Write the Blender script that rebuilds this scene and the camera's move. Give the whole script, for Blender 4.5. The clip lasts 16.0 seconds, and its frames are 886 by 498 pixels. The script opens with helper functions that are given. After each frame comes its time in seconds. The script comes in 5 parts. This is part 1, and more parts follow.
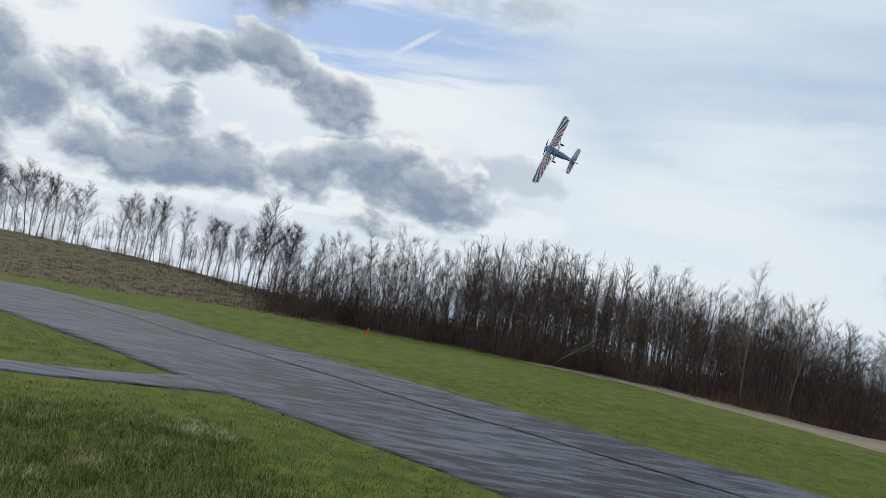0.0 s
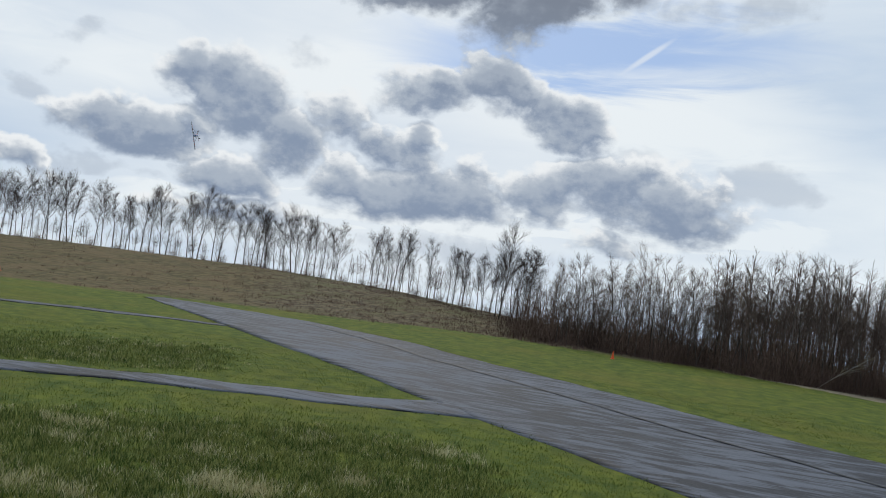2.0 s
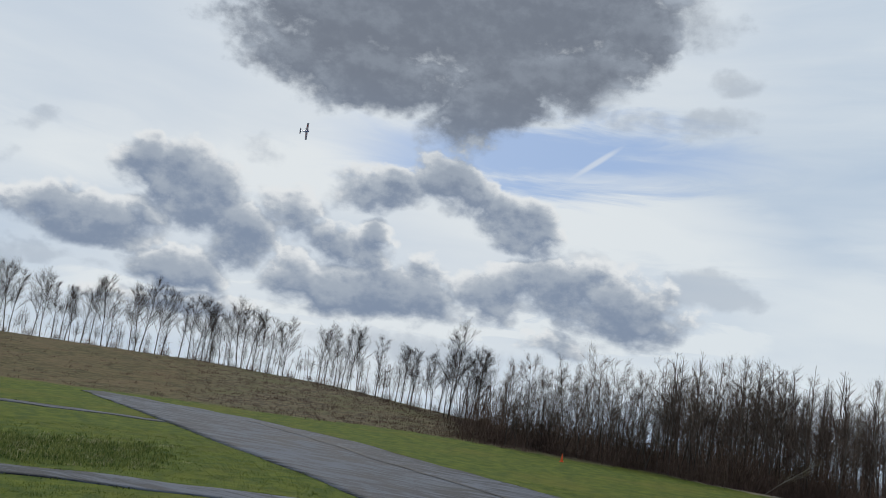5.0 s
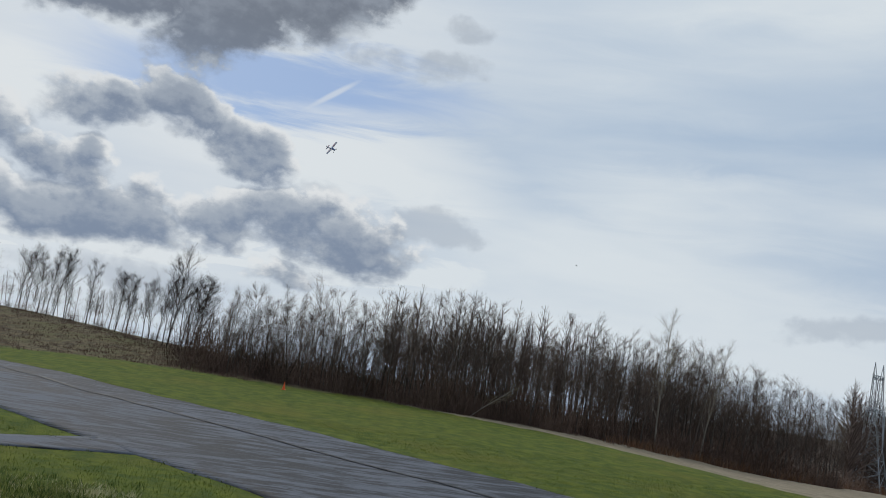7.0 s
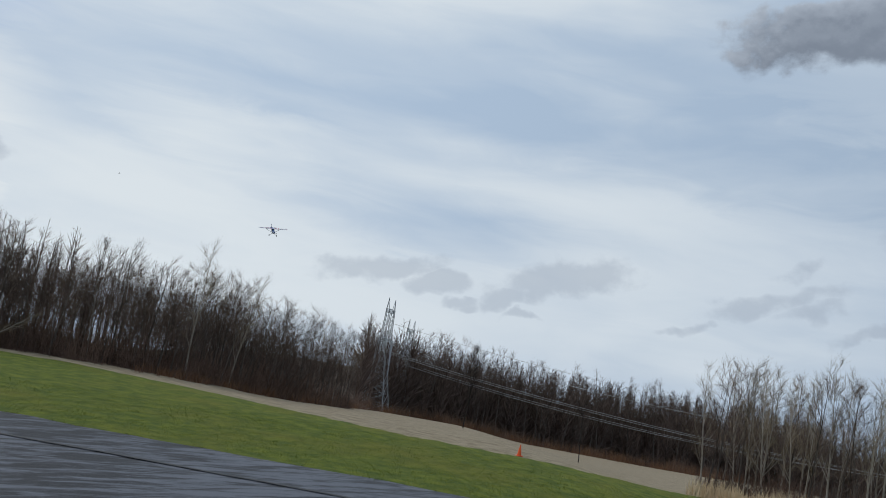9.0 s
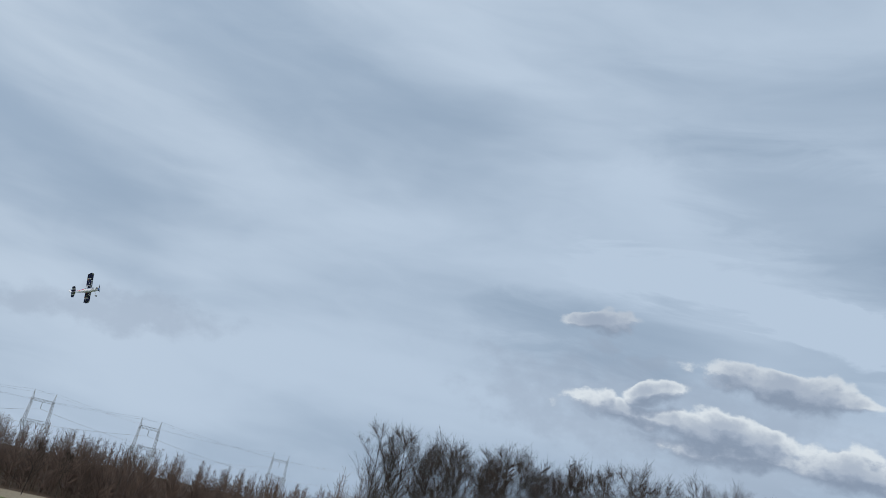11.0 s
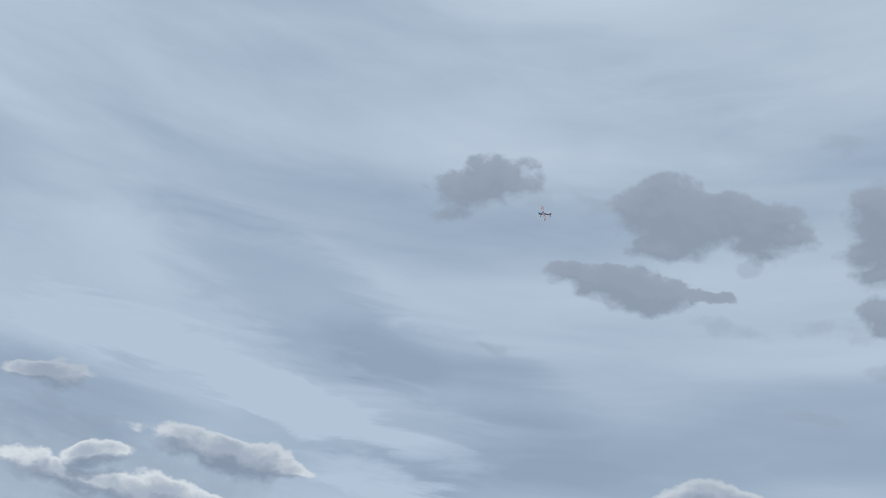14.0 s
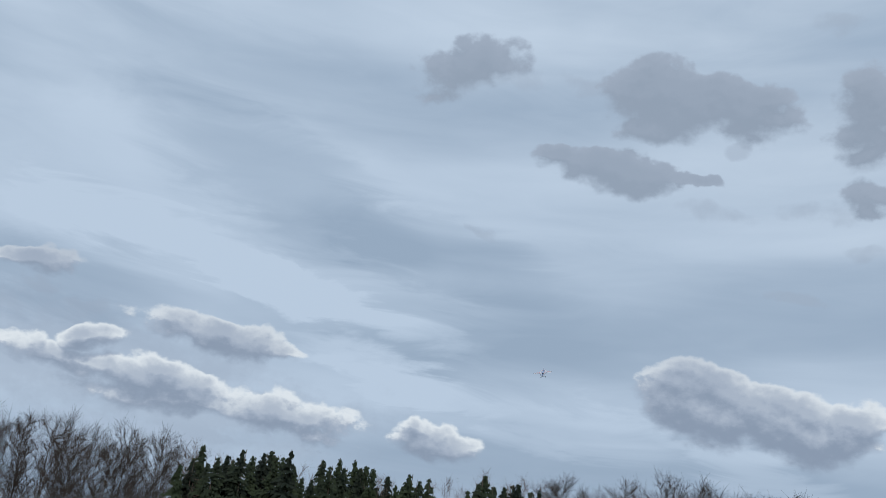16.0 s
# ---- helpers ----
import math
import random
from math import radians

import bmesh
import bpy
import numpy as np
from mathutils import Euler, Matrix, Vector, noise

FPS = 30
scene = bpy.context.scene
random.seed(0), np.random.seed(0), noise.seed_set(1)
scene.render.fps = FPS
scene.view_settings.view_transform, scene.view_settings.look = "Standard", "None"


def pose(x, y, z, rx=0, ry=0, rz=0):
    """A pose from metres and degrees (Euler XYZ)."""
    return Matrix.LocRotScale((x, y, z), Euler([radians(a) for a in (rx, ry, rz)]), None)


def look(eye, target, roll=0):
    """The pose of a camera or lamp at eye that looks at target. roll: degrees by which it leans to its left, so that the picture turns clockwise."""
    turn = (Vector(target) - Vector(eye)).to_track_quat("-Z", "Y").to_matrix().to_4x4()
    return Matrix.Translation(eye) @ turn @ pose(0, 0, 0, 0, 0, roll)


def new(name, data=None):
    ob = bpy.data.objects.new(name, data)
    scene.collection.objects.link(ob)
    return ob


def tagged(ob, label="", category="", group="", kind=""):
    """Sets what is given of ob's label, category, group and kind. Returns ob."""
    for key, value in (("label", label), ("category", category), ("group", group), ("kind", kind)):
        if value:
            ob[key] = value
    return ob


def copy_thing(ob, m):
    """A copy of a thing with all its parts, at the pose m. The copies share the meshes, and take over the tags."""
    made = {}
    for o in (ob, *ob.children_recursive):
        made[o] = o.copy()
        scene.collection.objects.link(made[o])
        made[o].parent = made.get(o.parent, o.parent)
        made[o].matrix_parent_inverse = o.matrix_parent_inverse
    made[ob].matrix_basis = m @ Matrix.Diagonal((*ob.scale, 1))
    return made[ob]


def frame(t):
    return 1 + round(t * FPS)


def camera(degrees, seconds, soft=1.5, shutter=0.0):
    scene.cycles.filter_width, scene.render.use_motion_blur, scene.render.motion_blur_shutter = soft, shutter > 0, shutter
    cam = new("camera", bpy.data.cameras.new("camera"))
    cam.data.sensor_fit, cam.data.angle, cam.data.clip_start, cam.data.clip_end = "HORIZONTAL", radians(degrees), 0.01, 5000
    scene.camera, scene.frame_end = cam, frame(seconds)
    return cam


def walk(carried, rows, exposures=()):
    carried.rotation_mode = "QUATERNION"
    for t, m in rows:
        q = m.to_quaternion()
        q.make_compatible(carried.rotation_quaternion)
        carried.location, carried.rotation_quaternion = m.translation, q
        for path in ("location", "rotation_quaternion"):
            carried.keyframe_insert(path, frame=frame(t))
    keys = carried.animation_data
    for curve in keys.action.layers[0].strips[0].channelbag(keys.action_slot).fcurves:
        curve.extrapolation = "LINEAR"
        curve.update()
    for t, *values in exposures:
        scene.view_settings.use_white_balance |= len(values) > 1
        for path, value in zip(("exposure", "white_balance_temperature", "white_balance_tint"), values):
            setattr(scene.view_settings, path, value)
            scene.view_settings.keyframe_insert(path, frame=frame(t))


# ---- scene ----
import math
EYE = (0.0, 0.0, 4.4)
cam = camera(55.9, 16.0, soft=0.9)
walk(cam, [
    (0.0, pose(*EYE, 92.12, -9.76, -0.36)),
    (0.5, pose(*EYE, 90.50, -8.77, 10.73)),
    (1.0, pose(*EYE, 90.42, -7.89, 14.24)),
    (1.5, pose(*EYE, 90.84, -7.45, 15.49)),
    (2.0, pose(*EYE, 91.32, -7.20, 16.19)),
    (2.5, pose(*EYE, 92.04, -7.18, 16.45)),
    (3.0, pose(*EYE, 93.37, -7.33, 16.01)),
    (3.5, pose(*EYE, 95.42, -7.52, 15.09)),
    (3.7, pose(*EYE, 96.30, -7.56, 14.70)),
    (5.8, pose(*EYE, 98.80, -9.09, 9.09)),
    (6.0, pose(*EYE, 98.40, -9.10, 7.40)),
    (6.5, pose(*EYE, 97.37, -8.82, 1.32)),
    (7.0, pose(*EYE, 96.51, -8.80, -6.01)),
    (7.5, pose(*EYE, 96.20, -9.35, -13.22)),
    (8.0, pose(*EYE, 96.52, -10.11, -20.52)),
    (8.5, pose(*EYE, 96.96, -10.21, -28.19)),
    (9.0, pose(*EYE, 96.94, -9.96, -37.29)),
    (9.5, pose(*EYE, 96.54, -9.42, -50.63)),
    (9.7, pose(*EYE, 96.61, -9.80, -57.73)),
    (10.0, pose(*EYE, 96.75, -9.35, -74.02)),
    (10.2, pose(*EYE, 98.07, -11.19, -87.74)),
    (12.3, pose(*EYE, 113.37, -5.47, -167.36)),
    (12.5, pose(*EYE, 114.57, -5.71, -167.91)),
    (13.0, pose(*EYE, 116.77, -6.56, -168.74)),
    (13.5, pose(*EYE, 117.81, -7.18, -169.07)),
    (14.0, pose(*EYE, 117.87, -7.56, -169.36)),
    (14.5, pose(*EYE, 117.24, -7.55, -169.86)),
    (15.0, pose(*EYE, 115.90, -7.34, -170.66)),
    (15.5, pose(*EYE, 113.38, -7.04, -171.05)),
    (16.0, pose(*EYE, 110.00, -7.00, -170.00)),
], exposures=((0, -0.03), (3.7, -0.05), (5.8, -0.26), (7.5, -0.24), (9.0, -0.18), (10.2, -0.05), (12.3, -0.05), (14.0, -0.12), (16.0, 0.0)))


# ---- world: thin overcast with broken cumulus, and a veiled sun ----
def on_sky(az, el):
    """A direction from the heading (degrees clockwise from +y) and the height above the horizon."""
    a, e = radians(az), radians(el)
    return Vector((math.sin(a) * math.cos(e), math.cos(a) * math.cos(e), math.sin(e)))


SUN_AZ, SUN_EL = -22.0, 42.0
world = bpy.data.worlds.new("sky")
scene.world = world
world.use_nodes = True
world.cycles.sampling_method, world.cycles.sample_map_resolution = "MANUAL", 512
wt = world.node_tree
wt.nodes.clear()


def node(tree, kind, **values):
    n = tree.nodes.new(kind)
    for key, value in values.items():
        setattr(n, key, value)
    return n


def math_node(tree, op, a, b=None, c=None, clamp=False):
    n = tree.nodes.new("ShaderNodeMath")
    n.operation, n.use_clamp = op, clamp
    for i, v in enumerate((a, b, c)):
        if v is None:
            continue
        if isinstance(v, (int, float)):
            n.inputs[i].default_value = v
        else:
            tree.links.new(v, n.inputs[i])
    return n.outputs[0]


def vec_node(tree, op, a, b=None, out=0):
    n = tree.nodes.new("ShaderNodeVectorMath")
    n.operation = op
    for i, v in enumerate((a, b)):
        if v is None:
            continue
        if isinstance(v, (tuple, Vector)):
            n.inputs[i].default_value = v
        elif isinstance(v, (int, float)):
            n.inputs["Scale"].default_value = v
        else:
            tree.links.new(v, n.inputs[i])
    return n.outputs[out]


def smooth_node(tree, value, lo, hi, a=0.0, b=1.0):
    n = tree.nodes.new("ShaderNodeMapRange")
    n.interpolation_type = "SMOOTHSTEP"
    tree.links.new(value, n.inputs["Value"])
    for key, v in (("From Min", lo), ("From Max", hi), ("To Min", a), ("To Max", b)):
        n.inputs[key].default_value = v
    return n.outputs[0]


def noise_node(tree, vector, scale, detail=4.0, rough=0.55, distortion=0.0):
    n = tree.nodes.new("ShaderNodeTexNoise")
    tree.links.new(vector, n.inputs["Vector"])
    for key, v in (("Scale", scale), ("Detail", detail), ("Roughness", rough), ("Distortion", distortion)):
        n.inputs[key].default_value = v
    return n


def mix_node(tree, fac, a, b, blend="MIX"):
    n = tree.nodes.new("ShaderNodeMix")
    n.data_type, n.blend_type = "RGBA", blend
    for socket, v in ((n.inputs[0], fac), (n.inputs[6], a), (n.inputs[7], b)):
        if isinstance(v, (int, float)):
            socket.default_value = v
        elif isinstance(v, tuple):
            socket.default_value = (*v, 1)
        else:
            tree.links.new(v, socket)
    return n.outputs[2]


# the cloud field, a group: direction in, thickness out
field = bpy.data.node_groups.new("cloud_field", "ShaderNodeTree")
field.interface.new_socket("Direction", in_out="INPUT", socket_type="NodeSocketVector")
field.interface.new_socket("Field", in_out="OUTPUT", socket_type="NodeSocketFloat")
field.interface.new_socket("Thin", in_out="OUTPUT", socket_type="NodeSocketFloat")
f_in, f_out = field.nodes.new("NodeGroupInput"), field.nodes.new("NodeGroupOutput")
f_dir = f_in.outputs[0]
flat = vec_node(field, "MULTIPLY", f_dir, (1.0, 1.0, 1.35))


def stirred(start, scale, amount):
    n = noise_node(field, start, scale, 2.0, 0.5)
    return vec_node(field, "SCALE", vec_node(field, "SUBTRACT", n.outputs["Color"], (0.5, 0.5, 0.5)), amount)


warped = vec_node(field, "ADD", f_dir, vec_node(field, "ADD", stirred(flat, 14.0, 0.045), stirred(flat, 45.0, 0.017)))
fine = noise_node(field, flat, 24.0, 8.0, 0.60)
f_sum = [None, None]


def cloud(az, el, wide, high, tilt, thick):
    """One cumulus: its heading and height, half width and half height in degrees, the rise of its long axis, and its thickness."""
    c = on_sky(az, el)
    right = Vector((c.y, -c.x, 0)).normalized()
    up = right.cross(c)
    a = radians(tilt)
    r, u = right * math.cos(a) + up * math.sin(a), up * math.cos(a) - right * math.sin(a)
    x = vec_node(field, "DOT_PRODUCT", warped, r / (radians(wide) * 1.36), out=1)
    y = vec_node(field, "DOT_PRODUCT", warped, u / (radians(high) * 1.36), out=1)
    far_out = math_node(field, "MULTIPLY_ADD", y, y, math_node(field, "MULTIPLY", x, x))
    part_of = math_node(field, "MULTIPLY_ADD", far_out, -thick, thick)
    k = 1 if thick < 0.52 else 0
    f_sum[k] = part_of if f_sum[k] is None else math_node(field, "MAXIMUM", f_sum[k], part_of)


cloud(-37.4, 6.5, 4.5, 1.6, 1, 0.85)
cloud(-40.5, 7.0, 2.0, 0.7, 5, 0.55)
cloud(-31.0, 9.4, 2.8, 2.5, -11, 0.8)
cloud(-34.4, 10.5, 1.7, 1.5, -10, 0.55)
cloud(-24.9, 9.3, 2.3, 1.7, -12, 0.6)
cloud(-28.1, 7.3, 2.3, 2.2, -12, 0.66)
cloud(-20.8, 7.6, 2.9, 1.3, -12, 0.56)
cloud(-18.9, 8.6, 1.0, 1.0, 7, 0.54)
cloud(-18.9, 4.7, 5.8, 1.8, 1, 0.9)
cloud(-23.2, 4.7, 2.5, 1.6, -2, 0.75)
cloud(-14.7, 5.3, 2.4, 1.8, 7, 0.75)
cloud(-31.4, 4.3, 3.1, 1.3, -4, 0.7)
cloud(-13.7, 12.9, 2.7, 1.7, -15, 0.8)
cloud(-18.1, 11.9, 3.6, 1.3, 7, 0.58)
cloud(-8.9, 10.8, 2.7, 1.5, -14, 0.78)
cloud(-5.6, 6.9, 4.7, 1.8, 6, 0.62)
cloud(-2.1, 5.9, 4.3, 2.1, -5, 0.7)
cloud(0.7, 4.9, 2.0, 1.3, -5, 0.72)
cloud(-10.1, 5.8, 2.4, 1.5, 6, 0.6)
cloud(-4.7, 8.5, 2.2, 1.0, 5, 0.5)
cloud(3.9, 7.8, 2.5, 1.1, -4, 0.5)
cloud(6.1, 7.4, 1.4, 0.6, -1, 0.45)
cloud(-43.8, 3.9, 1.6, 0.7, -18, 0.6)
cloud(-40.1, 3.6, 2.5, 0.4, -2, 0.4)
cloud(-43.9, 7.7, 1.0, 0.7, -10, 0.45)
cloud(-42.1, 9.3, 0.8, 0.5, 12, 0.35)
cloud(-36.0, 3.4, 1.1, 0.4, 4, 0.4)
cloud(-31.2, 2.2, 4.2, 0.7, 3, 0.56)
cloud(-15.0, 1.5, 5.0, 0.9, 2, 0.5)
cloud(-5.0, 3.2, 2.3, 0.8, 2, 0.55)
cloud(-41.1, 11.5, 1.4, 0.5, 13, 0.32)
cloud(-27.4, 13.2, 1.8, 0.7, 5, 0.3)
cloud(-15.1, 24.5, 12.6, 4.2, 8, 0.95)
cloud(-19.7, 19.1, 5.2, 2.1, 7, 0.9)
cloud(-11.6, 19.1, 4.6, 2.4, 29, 0.85)
cloud(-6.1, 21.6, 4.4, 2.3, 22, 0.72)
cloud(-3.1, 23.6, 3.3, 2.3, 16, 0.7)
cloud(1.5, 25.0, 2.3, 1.8, 4, 0.5)
cloud(-25.4, 20.2, 3.9, 2.1, 4, 0.62)
cloud(4.7, 21.1, 1.1, 0.8, 4, 0.42)
cloud(3.0, 18.5, 2.3, 0.8, 5, 0.42)
cloud(-1.3, 18.1, 1.9, 0.7, 7, 0.36)
cloud(-4.7, 19.6, 2.2, 1.1, 17, 0.5)
cloud(31.7, 4.7, 3.8, 0.8, 15, 0.5)
cloud(36.2, 4.5, 1.8, 0.7, 11, 0.45)
cloud(38.3, 3.5, 1.0, 0.3, 10, 0.42)
cloud(44.7, 6.2, 4.3, 1.2, 10, 0.51)
cloud(40.9, 4.7, 1.2, 0.8, 30, 0.48)
cloud(42.1, 3.3, 1.1, 0.3, 10, 0.45)
cloud(58.2, 6.5, 3.9, 0.7, 16, 0.5)
cloud(60.4, 6.1, 1.8, 0.6, 19, 0.48)
cloud(53.1, 4.3, 1.4, 0.3, 9, 0.42)
cloud(64.2, 5.5, 1.9, 0.4, 13, 0.5)
cloud(66.7, 11.6, 2.2, 0.9, 6, 0.5)
cloud(59.6, 8.8, 1.2, 0.5, 28, 0.32)
cloud(63.1, 23.8, 7.0, 1.7, 2, 0.8)
cloud(70.7, 22.6, 3.3, 0.9, 13, 0.56)
cloud(57.0, 22.8, 3.0, 1.4, 6, 0.6)
cloud(109.1, 7.1, 6.6, 1.2, 9, 0.50)
cloud(167.6, 32.1, 3.1, 1.5, 21, 0.6)
cloud(165.5, 30.2, 1.5, 0.8, 18, 0.54)
cloud(172.4, 32.0, 1.2, 0.5, -15, 0.34)
cloud(-176.5, 31.0, 3.6, 1.8, -7, 0.85)
cloud(-171.0, 30.0, 2.6, 1.6, -14, 0.85)
cloud(-177.9, 29.0, 1.9, 1.0, -0, 0.7)
cloud(177.3, 31.7, 1.6, 0.7, -8, 0.42)
cloud(-171.8, 27.8, 0.7, 0.5, 19, 0.45)
cloud(179.4, 26.1, 3.7, 1.1, -7, 0.85)
cloud(175.5, 27.0, 1.6, 0.7, 3, 0.7)
cloud(-175.3, 25.7, 1.9, 0.4, -5, 0.6)
cloud(-163.3, 28.8, 1.8, 2.6, -7, 0.8)
cloud(-163.0, 24.2, 1.4, 0.9, -5, 0.6)
cloud(-163.8, 20.8, 1.2, 0.4, -3, 0.4)
cloud(-173.0, 23.3, 2.1, 0.6, -11, 0.35)
cloud(-166.7, 23.2, 1.7, 0.5, -3, 0.33)
cloud(-168.1, 18.2, 1.5, 0.4, -3, 0.42)
cloud(170.2, 21.2, 1.2, 0.3, -19, 0.38)
cloud(-164.7, 34.6, 1.3, 0.5, -9, 0.33)
cloud(-173.9, 10.9, 3.8, 2.0, -9, 0.9)
cloud(-168.6, 10.1, 3.5, 1.7, -13, 0.9)
cloud(-165.4, 9.8, 1.6, 1.5, -8, 0.85)
cloud(169.0, 6.9, 2.7, 1.0, 2, 0.8)
cloud(145.5, 10.2, 1.9, 0.8, 12, 0.7)
cloud(152.9, 11.6, 4.1, 1.0, -4, 0.7)
cloud(156.5, 11.3, 2.0, 0.6, -6, 0.6)
cloud(143.5, 8.7, 2.0, 0.8, -9, 0.65)
cloud(148.0, 8.4, 6.7, 0.9, -2, 0.65)
cloud(158.1, 7.4, 4.0, 1.4, -6, 0.75)
cloud(150.5, 7.1, 5.3, 0.8, -1, 0.6)
cloud(140.8, 13.7, 2.0, 0.5, 9, 0.54)
cloud(141.4, 12.7, 1.0, 0.3, 9, 0.38)
cloud(144.6, 12.2, 1.5, 0.4, 0, 0.48)
cloud(140.8, 10.2, 1.0, 0.5, 13, 0.45)
cloud(160.4, 6.1, 2.4, 0.5, -4, 0.54)
cloud(153.4, 5.0, 5.4, 0.4, 1, 0.45)
swell = noise_node(field, flat, 9.0, 2.0, 0.5)
cloud(148.2, 8.2, 13.0, 3.2, -5, 0.50)
rough_sky = math_node(field, "MULTIPLY_ADD", fine.outputs["Fac"], 1.25, math_node(field, "MULTIPLY_ADD", swell.outputs["Fac"], 0.55, -0.86))
field.links.new(math_node(field, "ADD", rough_sky, f_sum[0]), f_out.inputs[0])
field.links.new(math_node(field, "ADD", rough_sky, f_sum[1]), f_out.inputs[1])

direction = node(wt, "ShaderNodeTexCoord").outputs["Generated"]
here = node(wt, "ShaderNodeGroup", node_tree=field)
wt.links.new(direction, here.inputs[0])
above = node(wt, "ShaderNodeGroup", node_tree=field)
wt.links.new(vec_node(wt, "ADD", direction, tuple(on_sky(SUN_AZ, 60) * 0.013)), above.inputs[0])
depth = smooth_node(wt, here.outputs[0], 0.10, 0.85)
slope = math_node(wt, "SUBTRACT", here.outputs[0], above.outputs[0])
relief = smooth_node(wt, slope, -0.30, 0.34)
cover = smooth_node(wt, math_node(wt, "DIVIDE", here.outputs[0], math_node(wt, "MULTIPLY_ADD", relief, -0.36, 0.66)), 0.0, 1.0)

# the high veil: brighter towards the sun, drawn out in bands
sunward = vec_node(wt, "DOT_PRODUCT", direction, on_sky(SUN_AZ, 22), out=1)
veil_fac = smooth_node(wt, sunward, -0.9, 1.0)
sep = node(wt, "ShaderNodeSeparateXYZ")
wt.links.new(direction, sep.inputs[0])
plane_uv = vec_node(wt, "MULTIPLY", direction, (1.0, 1.0, 3.2))
turned = node(wt, "ShaderNodeMapping")
turned.inputs["Rotation"].default_value = (0.35, 0.12, 0.5)
turned.inputs["Scale"].default_value = (1.0, 1.5, 1.7)
wt.links.new(plane_uv, turned.inputs["Vector"])
bands = noise_node(wt, turned.outputs[0], 1.3, 4.0, 0.45, 0.4)
wisps = noise_node(wt, turned.outputs[0], 5.5, 6.0, 0.6, 0.8)
band = smooth_node(wt, math_node(wt, "MULTIPLY_ADD", wisps.outputs["Fac"], 0.12, math_node(wt, "MULTIPLY", bands.outputs["Fac"], 0.88)), 0.34, 0.70)
tone_sum = [band]


def tone(az, el, wide, high, tilt, amount):
    """A thicker, brighter or a thinner, darker stretch of the veil, placed like a cloud."""
    c = on_sky(az, el)
    right = Vector((c.y, -c.x, 0)).normalized()
    up = right.cross(c)
    a = radians(tilt)
    r, u = right * math.cos(a) + up * math.sin(a), up * math.cos(a) - right * math.sin(a)
    x = vec_node(wt, "DOT_PRODUCT", veil_way, r / (radians(wide) * 1.5), out=1)
    y = vec_node(wt, "DOT_PRODUCT", veil_way, u / (radians(high) * 1.6), out=1)
    far_out = math_node(wt, "MULTIPLY_ADD", y, y, math_node(wt, "MULTIPLY", x, x))
    tone_sum[0] = math_node(wt, "ADD", tone_sum[0], smooth_node(wt, far_out, 1.0, 0.0, 0.0, amount))


veil_way = vec_node(wt, "ADD", direction, vec_node(wt, "SCALE", vec_node(wt, "SUBTRACT", wisps.outputs["Color"], (0.5, 0.5, 0.5)), 0.10))
tone(154.5, 22.7, 8.7, 2.8, -20, -0.55)
tone(168.4, 19.1, 8.0, 2.1, -14, -0.4)
tone(159.2, 15.4, 8.8, 1.1, -10, 0.7)
tone(146.8, 17.5, 7.5, 1.2, -3, 0.4)
tone(165.2, 10.9, 6.1, 1.0, -12, 0.6)
tone(141.9, 13.3, 7.7, 1.9, 0, -0.5)
tone(171.2, 13.2, 9.4, 1.7, 1, -0.2)
tone(177.4, 8.8, 6.1, 1.3, -2, 0.35)
tone(-171.1, 7.4, 4.7, 0.8, -19, 0.5)
tone(145.6, 28.5, 10.9, 2.5, 10, 0.2)
tone(175.1, 35.6, 10.6, 4.2, -1, 0.25)
tone(-10.2, 3.6, 8.2, 0.6, 4, 0.9)
tone(-25.2, 2.8, 5.4, 0.6, 5, 0.7)
tone(4.1, 4.2, 3.0, 0.7, 1, 0.5)
tone(-37.6, 10.6, 9.2, 2.1, 6, 0.4)
tone(0.1, 11.5, 7.4, 2.1, -7, 0.5)
tone(-23.0, 12.4, 5.7, 1.5, 8, 0.4)
tone(-33.7, 2.7, 4.0, 0.7, 8, 0.6)
tone(52.6, 15.9, 14.0, 2.6, -3, -0.28)
tone(68.3, 13.2, 8.2, 1.6, -1, -0.1)
tone(27.1, 8.2, 8.8, 2.9, 8, 0.08)
tone(69.3, 19.8, 9.4, 3.1, -7, 0.3)
tone(54.7, 2.6, 9.7, 1.3, 1, 0.08)
tone(33.2, 9.1, 11.3, 2.2, -5, -0.3)
tone(25.6, 19.8, 10.8, 2.9, 1, 0.2)
tone(23.1, 11.4, 9.4, 1.9, -2, 0.3)
band = math_node(wt, "ADD", tone_sum[0], 0.0, clamp=True)
sky = node(wt, "ShaderNodeTexSky", sky_type="NISHITA", sun_disc=False, sun_elevation=radians(SUN_EL), sun_rotation=radians(SUN_AZ))
blue = mix_node(wt, 1.0, sky.outputs[0], (0.11, 0.11, 0.11), "MULTIPLY")
veil_near = mix_node(wt, band, (0.47, 0.60, 0.77), (0.80, 0.87, 0.92))
veil_back = mix_node(wt, band, (0.30, 0.395, 0.52), (0.48, 0.59, 0.73))
veil = mix_node(wt, veil_fac, veil_back, veil_near)
veil = mix_node(wt, smooth_node(wt, sunward, 0.80, 1.0, 0.0, 0.45), veil, (0.90, 0.925, 0.935))
